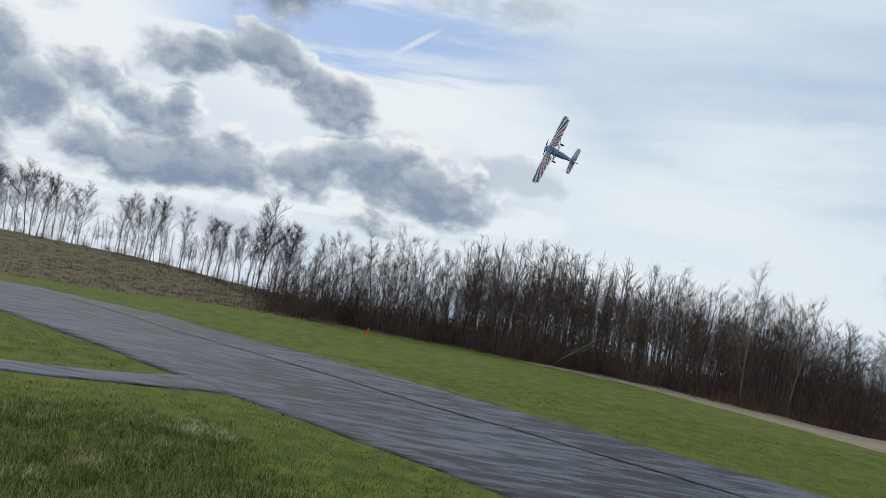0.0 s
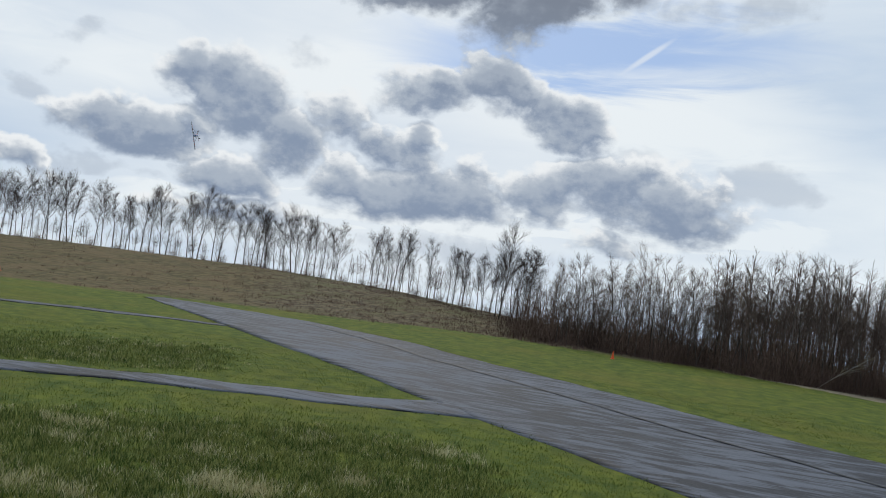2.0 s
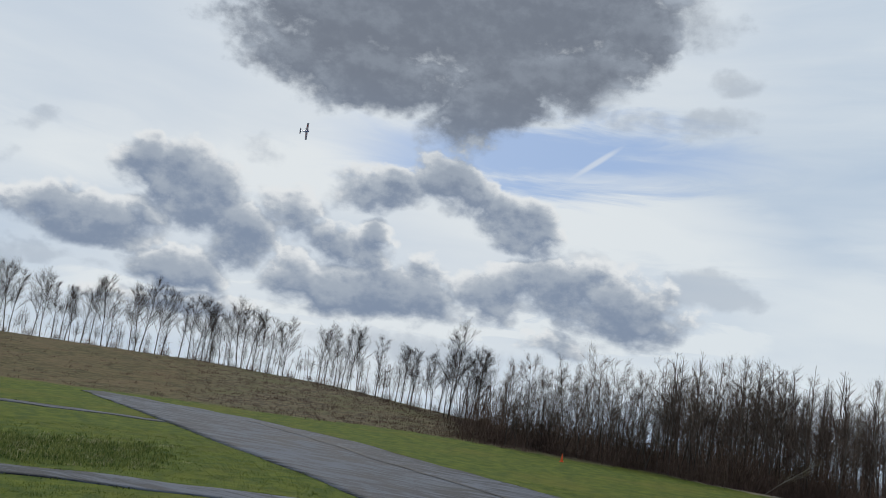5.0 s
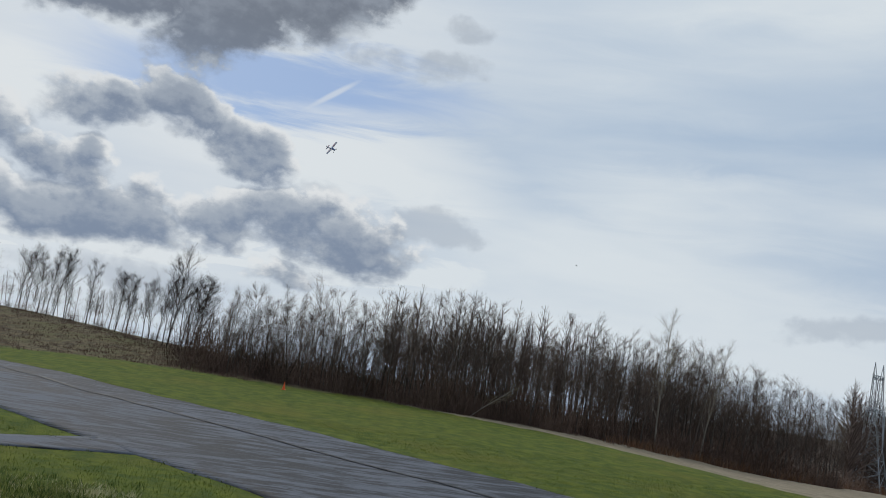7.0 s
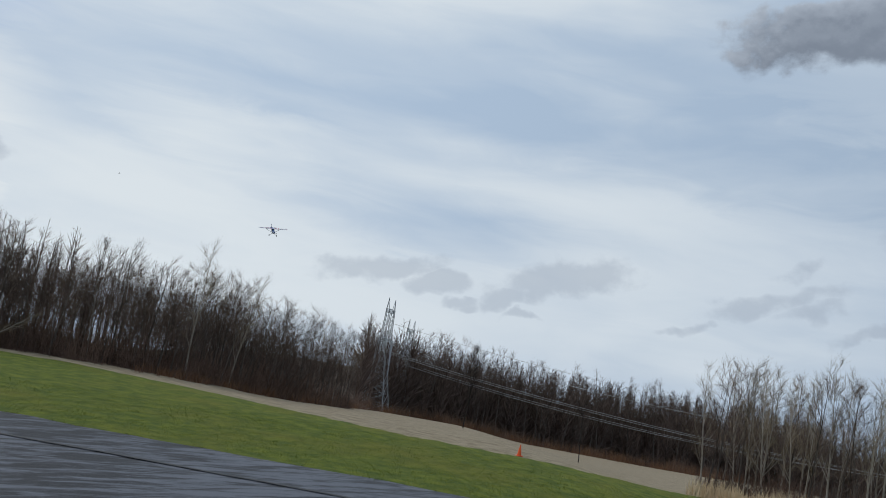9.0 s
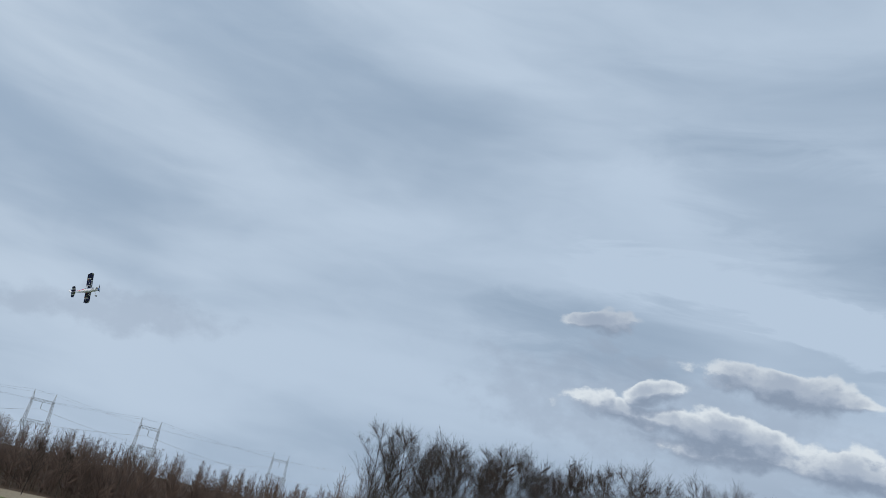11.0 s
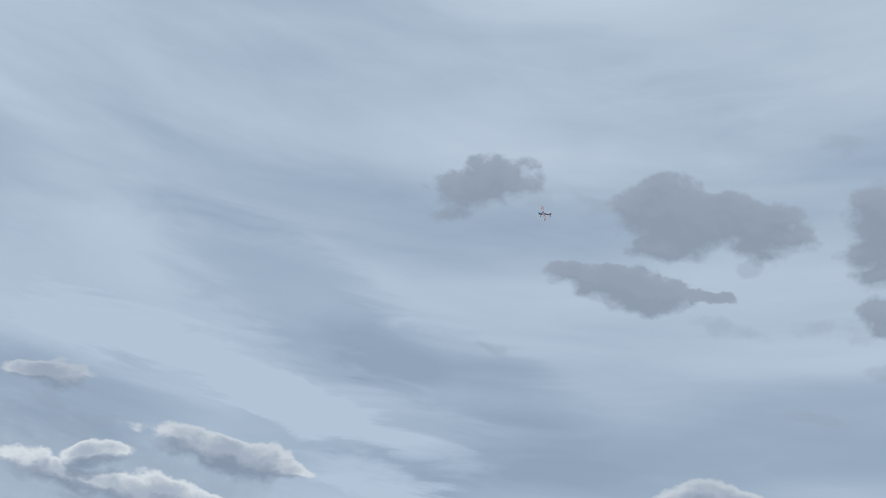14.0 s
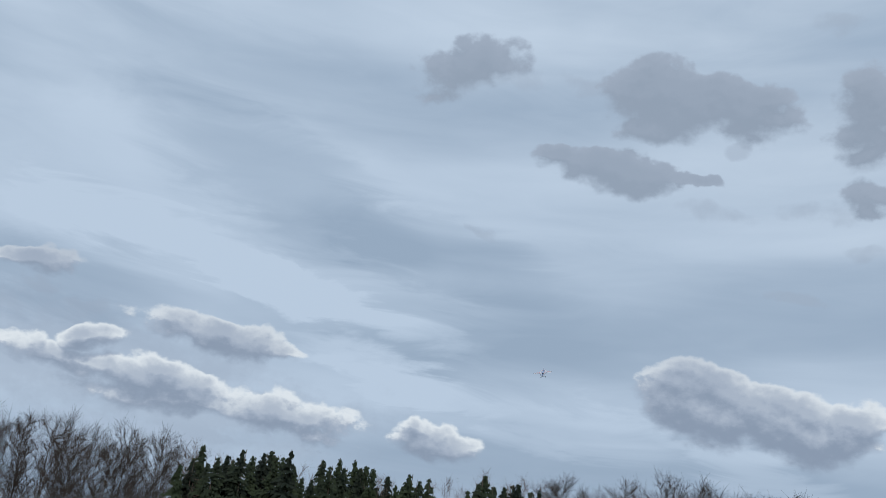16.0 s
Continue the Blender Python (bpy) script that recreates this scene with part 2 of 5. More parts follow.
# one gap where the blue shows, low beside the great dark cloud
gap_c = on_sky(-8.0, 15.2)
gap = node(wt, "ShaderNodeMapping", vector_type="TEXTURE")
gap.inputs["Location"].default_value = gap_c
gap.inputs["Rotation"].default_value = (0, radians(-4), radians(8.0))
gap.inputs["Scale"].default_value = (0.25, 0.6, 0.050)
wt.links.new(vec_node(wt, "ADD", direction, vec_node(wt, "SCALE", vec_node(wt, "SUBTRACT", wisps.outputs["Color"], (0.5, 0.5, 0.5)), 0.12)), gap.inputs["Vector"])
gap_fac = smooth_node(wt, vec_node(wt, "LENGTH", gap.outputs[0], out=1), 1.25, 0.35, 0.0, 0.95)
veil = mix_node(wt, gap_fac, veil, mix_node(wt, 0.25, (0.29, 0.45, 0.76), blue))
# a short contrail across the gap
c1, c2 = on_sky(-5.9, 14.2), on_sky(-2.4, 16.8)
c_mid, c_dir = (c1 + c2) / 2, (c2 - c1).normalized()
trail = node(wt, "ShaderNodeMapping", vector_type="TEXTURE")
trail.inputs["Location"].default_value = c_mid
trail.inputs["Rotation"].default_value = Matrix((c_dir, c_mid.normalized(), c_dir.cross(c_mid.normalized()))).transposed().to_euler()
trail.inputs["Scale"].default_value = ((c2 - c1).length / 2, 0.5, 0.0042)
wt.links.new(direction, trail.inputs["Vector"])
veil = mix_node(wt, smooth_node(wt, vec_node(wt, "LENGTH", trail.outputs[0], out=1), 1.15, 0.3, 0.0, 0.6), veil, (0.80, 0.85, 0.90))
# cumulus: lit on the upper slopes and where thin, grey-blue in the thick and underneath
low = smooth_node(wt, sep.outputs[2], 0.16, 0.36)
gain = mix_node(wt, veil_fac, mix_node(wt, low, (0.74, 0.74, 0.74), (0.25, 0.25, 0.25)), mix_node(wt, low, (0.95, 0.95, 0.95), (0.45, 0.45, 0.45)))
lit = math_node(wt, "MULTIPLY", relief, math_node(wt, "MULTIPLY_ADD", math_node(wt, "MULTIPLY", depth, math_node(wt, "MULTIPLY_ADD", veil_fac, 0.35, 0.60)), -0.72, 1.0))
lit = math_node(wt, "MULTIPLY", lit, gain)
dark = mix_node(wt, veil_fac, mix_node(wt, low, (0.255, 0.32, 0.425), (0.295, 0.365, 0.465)), mix_node(wt, low, (0.25, 0.315, 0.43), (0.20, 0.23, 0.285)))
middle = mix_node(wt, veil_fac, (0.36, 0.43, 0.54), (0.44, 0.50, 0.58))
bright = mix_node(wt, veil_fac, (0.80, 0.86, 0.90), (0.86, 0.89, 0.91))
mass = mix_node(wt, smooth_node(wt, lit, 0.0, 0.42), dark, middle)
mass = mix_node(wt, smooth_node(wt, lit, 0.30, 0.85), mass, bright)
thin_cover = smooth_node(wt, here.outputs[1], 0.0, 0.5, 0.0, 0.42)
veil = mix_node(wt, thin_cover, veil, mix_node(wt, 0.6, dark, middle))
sky_colour = mix_node(wt, cover, veil, mass)
lamp_out = node(wt, "ShaderNodeBackground")
wt.links.new(sky_colour, lamp_out.inputs["Color"])
lamp_out.inputs["Strength"].default_value = 1.0
world_out = node(wt, "ShaderNodeOutputWorld")
wt.links.new(lamp_out.outputs[0], world_out.inputs["Surface"])

sun = new("sun", bpy.data.lights.new("sun", "SUN"))
sun.data.energy, sun.data.angle, sun.data.color = 1.3, radians(12), (1.0, 0.94, 0.85)
sun.matrix_world = look(on_sky(SUN_AZ, SUN_EL) * 300, (0, 0, 0))


# ---- materials ----
def material(name, a, b, scale=3.0, rough=0.85, fine=40.0, bump=0.2, metal=0.0, stretch=(1, 1, 1), spec=0.3, pick=0.0, island=0.0):
    """Two colours mixed by a coarse and a fine noise, with fine relief."""
    m = bpy.data.materials.new(name)
    m.use_nodes = True
    t = m.node_tree
    shader = t.nodes["Principled BSDF"]
    where = vec_node(t, "MULTIPLY", node(t, "ShaderNodeTexCoord").outputs["Object"], stretch)
    coarse, small = noise_node(t, where, scale, 4.0, 0.6), noise_node(t, where, fine, 3.0, 0.6)
    fac = math_node(t, "MULTIPLY_ADD", small.outputs["Fac"], 0.45, math_node(t, "MULTIPLY", coarse.outputs["Fac"], 0.6))
    if pick:
        fac = math_node(t, "MULTIPLY_ADD", node(t, "ShaderNodeObjectInfo").outputs["Random"], pick, math_node(t, "SUBTRACT", fac, pick / 2))
    if island:
        fac = math_node(t, "MULTIPLY_ADD", node(t, "ShaderNodeNewGeometry").outputs["Random Per Island"], island, math_node(t, "SUBTRACT", fac, island / 2))
    t.links.new(mix_node(t, smooth_node(t, fac, 0.32, 0.72), a, b), shader.inputs["Base Color"])
    shader.inputs["Roughness"].default_value, shader.inputs["Metallic"].default_value = rough, metal
    shader.inputs["Specular IOR Level"].default_value = spec
    if bump:
        n = t.nodes.new("ShaderNodeBump")
        n.inputs["Strength"].default_value, n.inputs["Distance"].default_value = bump, 0.02
        t.links.new(small.outputs["Fac"], n.inputs["Height"])
        t.links.new(n.outputs[0], shader.inputs["Normal"])
    return m


def ground_material():
    """Turf, dry field, rough bank and leaf litter, by the zones that the sheet carries."""
    m = bpy.data.materials.new("turf")
    m.use_nodes = True
    t = m.node_tree
    shader = t.nodes["Principled BSDF"]
    where = node(t, "ShaderNodeTexCoord").outputs["Object"]
    zone = node(t, "ShaderNodeAttribute", attribute_name="zone")
    z = node(t, "ShaderNodeSeparateColor")
    t.links.new(zone.outputs["Color"], z.inputs[0])
    n1, n2, n3 = noise_node(t, where, 0.16, 4.0, 0.6), noise_node(t, where, 1.3, 5.0, 0.65), noise_node(t, where, 11.0, 5.0, 0.7)
    lush = mix_node(t, smooth_node(t, n2.outputs["Fac"], 0.35, 0.68), (0.048, 0.082, 0.009), (0.125, 0.152, 0.015))
    lush = mix_node(t, smooth_node(t, n3.outputs["Fac"], 0.45, 0.72, 0.0, 0.55), lush, (0.165, 0.158, 0.028))
    lush = mix_node(t, smooth_node(t, n1.outputs["Fac"], 0.45, 0.72, 0.0, 0.6), lush, (0.140, 0.130, 0.018))
    lush = mix_node(t, smooth_node(t, n3.outputs["Fac"], 0.42, 0.25, 0.0, 0.55), lush, (0.032, 0.046, 0.008))
    dry = mix_node(t, smooth_node(t, n2.outputs["Fac"], 0.3, 0.7), (0.20, 0.160, 0.105), (0.33, 0.275, 0.195))
    dry = mix_node(t, smooth_node(t, n3.outputs["Fac"], 0.5, 0.75, 0.0, 0.5), dry, (0.17, 0.14, 0.085))
    bank = mix_node(t, smooth_node(t, n2.outputs["Fac"], 0.36, 0.62), (0.060, 0.046, 0.026), (0.155, 0.120, 0.065))
    bank = mix_node(t, smooth_node(t, n1.outputs["Fac"], 0.42, 0.66, 0.0, 0.75), bank, (0.110, 0.105, 0.040))
    bank = mix_node(t, smooth_node(t, n3.outputs["Fac"], 0.5, 0.7, 0.0, 0.6), bank, (0.20, 0.165, 0.10))
    litter = mix_node(t, smooth_node(t, n2.outputs["Fac"], 0.3, 0.7), (0.050, 0.036, 0.026), (0.125, 0.085, 0.058))
    edge = math_node(t, "MULTIPLY_ADD", math_node(t, "SUBTRACT", n2.outputs["Fac"], 0.5), 0.7, z.outputs[0])
    c = mix_node(t, smooth_node(t, edge, 0.35, 0.65), lush, dry)
    olive = mix_node(t, smooth_node(t, n2.outputs["Fac"], 0.32, 0.68), (0.062, 0.054, 0.021), (0.150, 0.116, 0.052))
    olive = mix_node(t, smooth_node(t, n1.outputs["Fac"], 0.4, 0.65, 0.0, 0.6), olive, (0.165, 0.112, 0.056))
    bank = mix_node(t, zone.outputs["Alpha"], bank, olive)
    edge = math_node(t, "MULTIPLY_ADD", math_node(t, "SUBTRACT", n2.outputs["Fac"], 0.5), 0.9, z.outputs[1])
    c = mix_node(t, smooth_node(t, edge, 0.25, 0.75), c, bank)
    c = mix_node(t, z.outputs[2], c, litter)
    t.links.new(c, shader.inputs["Base Color"])
    shader.inputs["Roughness"].default_value = 0.95
    shader.inputs["Specular IOR Level"].default_value = 0.2
    b = t.nodes.new("ShaderNodeBump")
    b.inputs["Strength"].default_value, b.inputs["Distance"].default_value = 0.7, 0.08
    t.links.new(math_node(t, "MULTIPLY_ADD", n3.outputs["Fac"], 0.6, n2.outputs["Fac"]), b.inputs["Height"])
    t.links.new(b.outputs[0], shader.inputs["Normal"])
    return m


def asphalt_material():
    """Weathered tarmac with pale drag marks across it, a little damp sheen, blue sky sheen tinted in."""
    m = bpy.data.materials.new("asphalt")
    m.use_nodes = True
    t = m.node_tree
    shader = t.nodes["Principled BSDF"]
    where = node(t, "ShaderNodeTexCoord").outputs["Object"]
    turn = node(t, "ShaderNodeMapping")
    turn.inputs["Rotation"].default_value = (0, 0, radians(-12))
    turn.inputs["Scale"].default_value = (0.22, 1.0, 1.0)
    t.links.new(where, turn.inputs["Vector"])
    streak = noise_node(t, turn.outputs[0], 2.3, 6.0, 0.68, 0.5)
    patch, grit = noise_node(t, where, 0.11, 3.0, 0.5), noise_node(t, where, 55.0, 3.0, 0.7)
    s = math_node(t, "MULTIPLY_ADD", patch.outputs["Fac"], 0.35, math_node(t, "MULTIPLY", streak.outputs["Fac"], 0.75))
    # both colours lean blue to paint in the sky's sheen
    c = mix_node(t, smooth_node(t, s, 0.47, 0.63), (0.012, 0.014, 0.019), (0.140, 0.153, 0.182))
    c = mix_node(t, smooth_node(t, grit.outputs["Fac"], 0.4, 0.7, 0.0, 0.35), c, (0.050, 0.051, 0.056))
    t.links.new(c, shader.inputs["Base Color"])
    t.links.new(smooth_node(t, s, 0.4, 0.7, 0.55, 0.85), shader.inputs["Roughness"])
    shader.inputs["Specular IOR Level"].default_value = 0.18
    b = t.nodes.new("ShaderNodeBump")
    b.inputs["Strength"].default_value, b.inputs["Distance"].default_value = 0.35, 0.01
    t.links.new(math_node(t, "MULTIPLY_ADD", streak.outputs["Fac"], 1.5, grit.outputs["Fac"]), b.inputs["Height"])
    t.links.new(b.outputs[0], shader.inputs["Normal"])
    return m


TURF, ASPHALT = ground_material(), asphalt_material()
SEAM = material("tar", (0.016, 0.016, 0.018), (0.032, 0.032, 0.036), 4, 0.55)
# darker copies of bark and twig: the crest trees' backlit shade as colour
SHADED_BARK = material("shaded_bark", (0.022, 0.018, 0.016), (0.062, 0.050, 0.042), 2.0, 0.92, 22, 0.5, stretch=(1, 1, 0.25), pick=0.3)
SHADED_TWIG = material("shaded_twig", (0.026, 0.020, 0.017), (0.066, 0.050, 0.042), 1.5, 0.92, 18, 0, pick=0.3)
HAZE_TWIG = material("far_twig", (0.085, 0.060, 0.050), (0.165, 0.120, 0.098), 0.3, 0.95, 4, 0, island=0.5)
BARK = material("bark", (0.062, 0.050, 0.042), (0.150, 0.125, 0.106), 2.0, 0.92, 22, 0.5, stretch=(1, 1, 0.25), pick=0.35)
TWIG = material("twig", (0.080, 0.055, 0.044), (0.165, 0.118, 0.094), 1.5, 0.92, 18, 0, pick=0.4)
PALE = material("pale_bark", (0.22, 0.19, 0.155), (0.38, 0.34, 0.29), 2.0, 0.9, 18, 0.4, stretch=(1, 1, 0.3), pick=0.3)
PALE_TWIG = material("pale_twig", (0.20, 0.155, 0.105), (0.30, 0.245, 0.17), 1.5, 0.9, 18, 0, pick=0.3)
WILLOW = material("willow_twig", (0.32, 0.245, 0.05), (0.50, 0.385, 0.10), 1.5, 0.9, 18, 0)
BRUSH = material("brush", (0.080, 0.050, 0.038), (0.175, 0.112, 0.082), 0.7, 0.95, 12, 0, pick=0.4)
REED = material("reed", (0.52, 0.39, 0.24), (0.76, 0.62, 0.43), 0.8, 0.9, 12, 0)
NEEDLE = material("needle", (0.009, 0.016, 0.010), (0.026, 0.040, 0.018), 0.8, 0.8, 9, 0, pick=0.4)
BLADE = material("blade", (0.055, 0.095, 0.016), (0.340, 0.345, 0.105), 0.9, 0.8, 8, 0, island=0.45)
TURF_BLADE = material("turf_blade", (0.066, 0.105, 0.012), (0.200, 0.220, 0.036), 0.5, 0.8, 8, 0, island=0.3)
# blades coloured darker to stand in for the grass's shadow beside the tarmac
SHADED_VERGE = material("shaded_verge_blade", (0.028, 0.044, 0.010), (0.140, 0.160, 0.040), 0.9, 0.85, 8, 0, island=0.4)
STRAW = material("straw", (0.42, 0.37, 0.18), (0.66, 0.60, 0.36), 0.9, 0.85, 8, 0)
STEEL = material("galvanised_steel", (0.22, 0.235, 0.245), (0.36, 0.375, 0.385), 0.4, 0.55, 6, 0, metal=0.5)
WIRE = material("wire", (0.30, 0.31, 0.32), (0.42, 0.43, 0.44), 0.4, 0.5, 6, 0, metal=0.4)
CONE = material("orange_plastic", (0.80, 0.10, 0.025), (0.90, 0.16, 0.04), 5, 0.5, 40, 0.05)
RUBBER = material("black_rubber", (0.012, 0.012, 0.012), (0.03, 0.03, 0.03), 8, 0.75)
FILM_WHITE = material("white_film", (0.72, 0.72, 0.74), (0.82, 0.82, 0.83), 5, 0.32, 30, 0.03, spec=0.5)
FILM_BLUE = material("blue_film", (0.10, 0.17, 0.36), (0.14, 0.22, 0.44), 5, 0.32, 30, 0.03, spec=0.5)
FILM_NAVY = material("navy_film", (0.022, 0.028, 0.095), (0.035, 0.042, 0.13), 5, 0.32, 30, 0.03, spec=0.5)
FILM_RED = material("red_film", (0.60, 0.02, 0.03), (0.70, 0.035, 0.045), 5, 0.32, 30, 0.03, spec=0.5)
GLASS = material("tinted_canopy", (0.03, 0.04, 0.05), (0.05, 0.06, 0.075), 5, 0.08, 30, 0, spec=0.8)
ALLOY = material("alloy", (0.45, 0.46, 0.47), (0.6, 0.6, 0.6), 6, 0.3, 30, 0, metal=0.9)


# ---- mesh helpers ----
def mesh_of(name, verts, faces, mat, slots=None, smooth=False):
    me = bpy.data.meshes.new(name)
    me.from_pydata([tuple(v) for v in verts], [], faces)
    for m in (mat if isinstance(mat, (tuple, list)) else (mat,)):
        me.materials.append(m)
    if slots is not None:
        me.polygons.foreach_set("material_index", slots)
    if smooth:
        me.polygons.foreach_set("use_smooth", [True] * len(me.polygons))
    me.update()
    return me


def part(name, me, parent, label="", m=None):
    """Links a mesh as one part under a thing or a part."""
    ob = new(name, me)
    ob.parent = parent
    if m is not None:
        ob.matrix_basis = m
    if label:
        tagged(ob, label)
    return ob


def tubes(segments, sides=3):
    """Tapered prisms for (start, end, radius at start, radius at end)."""
    verts, faces = [], []
    for p, q, r0, r1 in segments:
        d = (q - p)
        if d.length < 1e-6:
            continue
        d.normalize()
        a = d.cross(Vector((0.31, 0.95, 0.05)) if abs(d.y) < 0.9 else Vector((1, 0, 0))).normalized()
        b = d.cross(a)
        n0 = len(verts)
        for c, r in ((p, r0), (q, r1)):
            for i in range(sides):
                w = 2 * math.pi * i / sides
                verts.append(c + a * (math.cos(w) * r) + b * (math.sin(w) * r))
        for i in range(sides):
            j = (i + 1) % sides
            faces.append((n0 + i, n0 + j, n0 + sides + j, n0 + sides + i))
    return verts, faces


def box_verts(x0, x1, y0, y1, z0, z1):
    v = [Vector((x, y, z)) for z in (z0, z1) for y in (y0, y1) for x in (x0, x1)]
    return v, [(0, 2, 3, 1), (4, 5, 7, 6), (0, 1, 5, 4), (2, 6, 7, 3), (0, 4, 6, 2), (1, 3, 7, 5)]


def merged(*pieces):
    verts, faces = [], []
    for v, f in pieces:
        n = len(verts)
        verts += list(v)
        faces += [tuple(i + n for i in face) for face in f]
    return verts, faces


# ---- the lie of the land ----
def step(a, b, x):
    t = min(1.0, max(0.0, (x - a) / (b - a)))
    return t * t * (3 - 2 * t)


def table(x, xs, ys):
    return float(np.interp(x, xs, ys))


AZ_KNOTS = (-70, -45, -30, -20, -14, -9, -3)
FOOT, CREST, CREST_Z = (70, 66, 61, 60.5, 61, 59, 58), (125, 120, 110, 92, 76, 68, 64), (2.0, 2.3, 1.9, 1.15, 0.75, 0.45, 0.0)


def height(x, y):
    """The ground's height: the flat field, the bank, the dip towards the power line, the far country."""
    d = math.hypot(x, y)
    az = math.degrees(math.atan2(x, y))
    z = 2.75 * (1 - step(3, 13, d))
    along = 0.782 * x - 0.623 * y
    z -= 2.0 * step(0, 26, along)
    if -80 < az < -2:
        foot, crest, top = table(az, AZ_KNOTS, FOOT), table(az, AZ_KNOTS, CREST), table(az, AZ_KNOTS, CREST_Z)
        z += top * step(foot, crest, d) * step(-80, -70, az)
        z -= max(0.0, d - crest - 8) * 0.045 * (1 - step(-12, -2, az)) * step(-80, -70, az)
    valley = step(8, 29, az) * (1 - step(125, 165, az))
    z -= valley * min((0.080 - 0.004 * step(45, 70, az)) * max(0.0, d - 46 - 16 * step(50, 66, az)), 21.0)
    falling = step(-11, -5, az) * (1 - step(60, 90, az))
    z -= (0.03 * max(0.0, d - 100) * (1 - falling) + 0.075 * max(0.0, d - 84) * falling) * (1 - valley) + 0.035 * max(0.0, d - 440) * valley
    if d > 12:
        z += 0.10 * (noise.noise((x * 0.11, y * 0.11, 0)) ) * step(12, 30, d) + 0.05 * noise.noise((x * 0.5, y * 0.5, 3)) * step(14, 30, d)
    return z


def at(az, d):
    a = radians(az)
    x, y = d * math.sin(a), d * math.cos(a)
    return Vector((x, y, height(x, y)))


def seen(az, el):
    """The spot of ground that the eye meets in that direction."""
    a, d = radians(az), 14.0
    while d < 400 and 4.4 - height(d * math.sin(a), d * math.cos(a)) > d * math.tan(radians(-el)):
        d += 0.25
    return at(az, d)


# the edge of the mown field and the foot of the wood, by heading
def mown_edge(az):
    """Where the mown turf ends: the ground seen so many degrees under the eye's level."""
    drop = math.tan(radians(table(az, (-10, 0, 9, 14.4, 22, 29, 36, 45, 53, 58, 64, 70, 78, 88, 97, 112, 135), (4.15, 4.35, 4.6, 4.8, 5.25, 5.7, 6.0, 6.1, 6.3, 6.2, 6.0, 5.75, 5.55, 5.3, 5.1, 5.0, 4.9))))
    a, d = radians(az), 26.0
    while d < 130 and 4.4 - height(d * math.sin(a), d * math.cos(a)) > d * drop:
        d += 0.5
    return d


def wood_edge(az):
    """The foot of the near wood, which draws back as the field falls away."""
    return table(az, (-10, 0, 7, 13, 18, 22, 26, 30, 32), (60, 58.5, 57, 57, 61, 69, 84, 106, 130))


def valley_edge(az):
    return table(az, (30, 31.5, 33, 36, 40, 50, 58, 62), (125, 150, 226, 256, 275, 290, 300, 310))


def build_ground():
    rings = [0.0, 3, 6, 9, 12]
    while rings[-1] < 4600:
        rings.append(rings[-1] + max(0.7, rings[-1] * 0.018 if rings[-1] < 140 else rings[-1] * 0.06))
    headings = np.arange(-180, 180, 1.0)
    edges = {a: mown_edge(a) for a in range(-6, 136)}
    verts, faces, zones = [Vector((0, 0, height(0, 0)))], [], [(0, 0, 0, 0)]
    n = len(headings)
    for d in rings[1:]:
        for az in headings:
            verts.append(at(az, d))
            dry = bank = litter = 0.0
            if az > -6:
                edge = edges[min(int(az), 135)]
                dry = step(edge - 0.8, edge + 0.8, d) * step(-2, 8, az)
            if -80 < az < 0:
                foot = table(az, AZ_KNOTS, FOOT)
                bank = step(foot - 3, foot + 2.5, d)
            if -10 < az < 32:
                litter = step(wood_edge(az) - 0.5, wood_edge(az) + 1.5, d)
            if 32 <= az < 60:
                e = valley_edge(az)
                litter = step(e - 3, e + 6, d)
            if 60 <= az < 135:
                litter = step(318, 335, d)
            if az >= 135 or az < -80:
                litter = step(60, 75, d)
            zones.append((dry, bank, litter, 1 - step(-31, -26, az - 0.06 * (d - 70))))
    for i in range(n):
        faces.append((0, 1 + i, 1 + (i + 1) % n))
    for k in range(len(rings) - 2):
        a, b = 1 + k * n, 1 + (k + 1) * n
        for i in range(n):
            j = (i + 1) % n
            faces.append((a + i, b + i, b + j, a + j))
    me = mesh_of("ground", verts, faces, TURF, smooth=True)
    layer = me.color_attributes.new("zone", "FLOAT_COLOR", "POINT")
    layer.data.foreach_set("color", [c for z in zones for c in z])
    tagged(new("ground", me), "mown green airfield turf with dry straw margin", "ground", kind="structure")


def strip(name, left, right, label, thick=0.05, across=10, along=70):
    """A paved strip between two edge lines, draped on the ground, with its own thickness."""
    def run(line, t):
        lens = [0.0]
        for a, b in zip(line, line[1:]):
            lens.append(lens[-1] + math.dist(a, b))
        return Vector((np.interp(t * lens[-1], lens, [p[0] for p in line]), np.interp(t * lens[-1], lens, [p[1] for p in line])))
    verts, faces = [], []
    for i in range(along + 1):
        a, b = run(left, i / along), run(right, i / along)
        wob = 0.10
        side = (b - a).normalized()
        a = a + side * wob * noise.noise((a.x * 0.9, a.y * 0.9, 5))
        b = b + side * wob * noise.noise((b.x * 0.9, b.y * 0.9, 9))
        for j in range(across + 1):
            p = a.lerp(b, j / across)
            verts.append(Vector((p.x, p.y, height(p.x, p.y) + thick)))
        for p in (a, b):
            verts.append(Vector((p.x, p.y, height(p.x, p.y) - 0.15)))
    w = across + 3
    for i in range(along):
        o, p = i * w, (i + 1) * w
        for j in range(across):
            faces.append((o + j, p + j, p + j + 1, o + j + 1))
        faces.append((o + across + 1, p + across + 1, p, o))
        faces.append((o + across, p + across, p + across + 2, o + across + 2))
    ob = new(name, mesh_of(name, verts, faces, ASPHALT, smooth=True))
    return tagged(ob, label, "pavement", kind="structure")


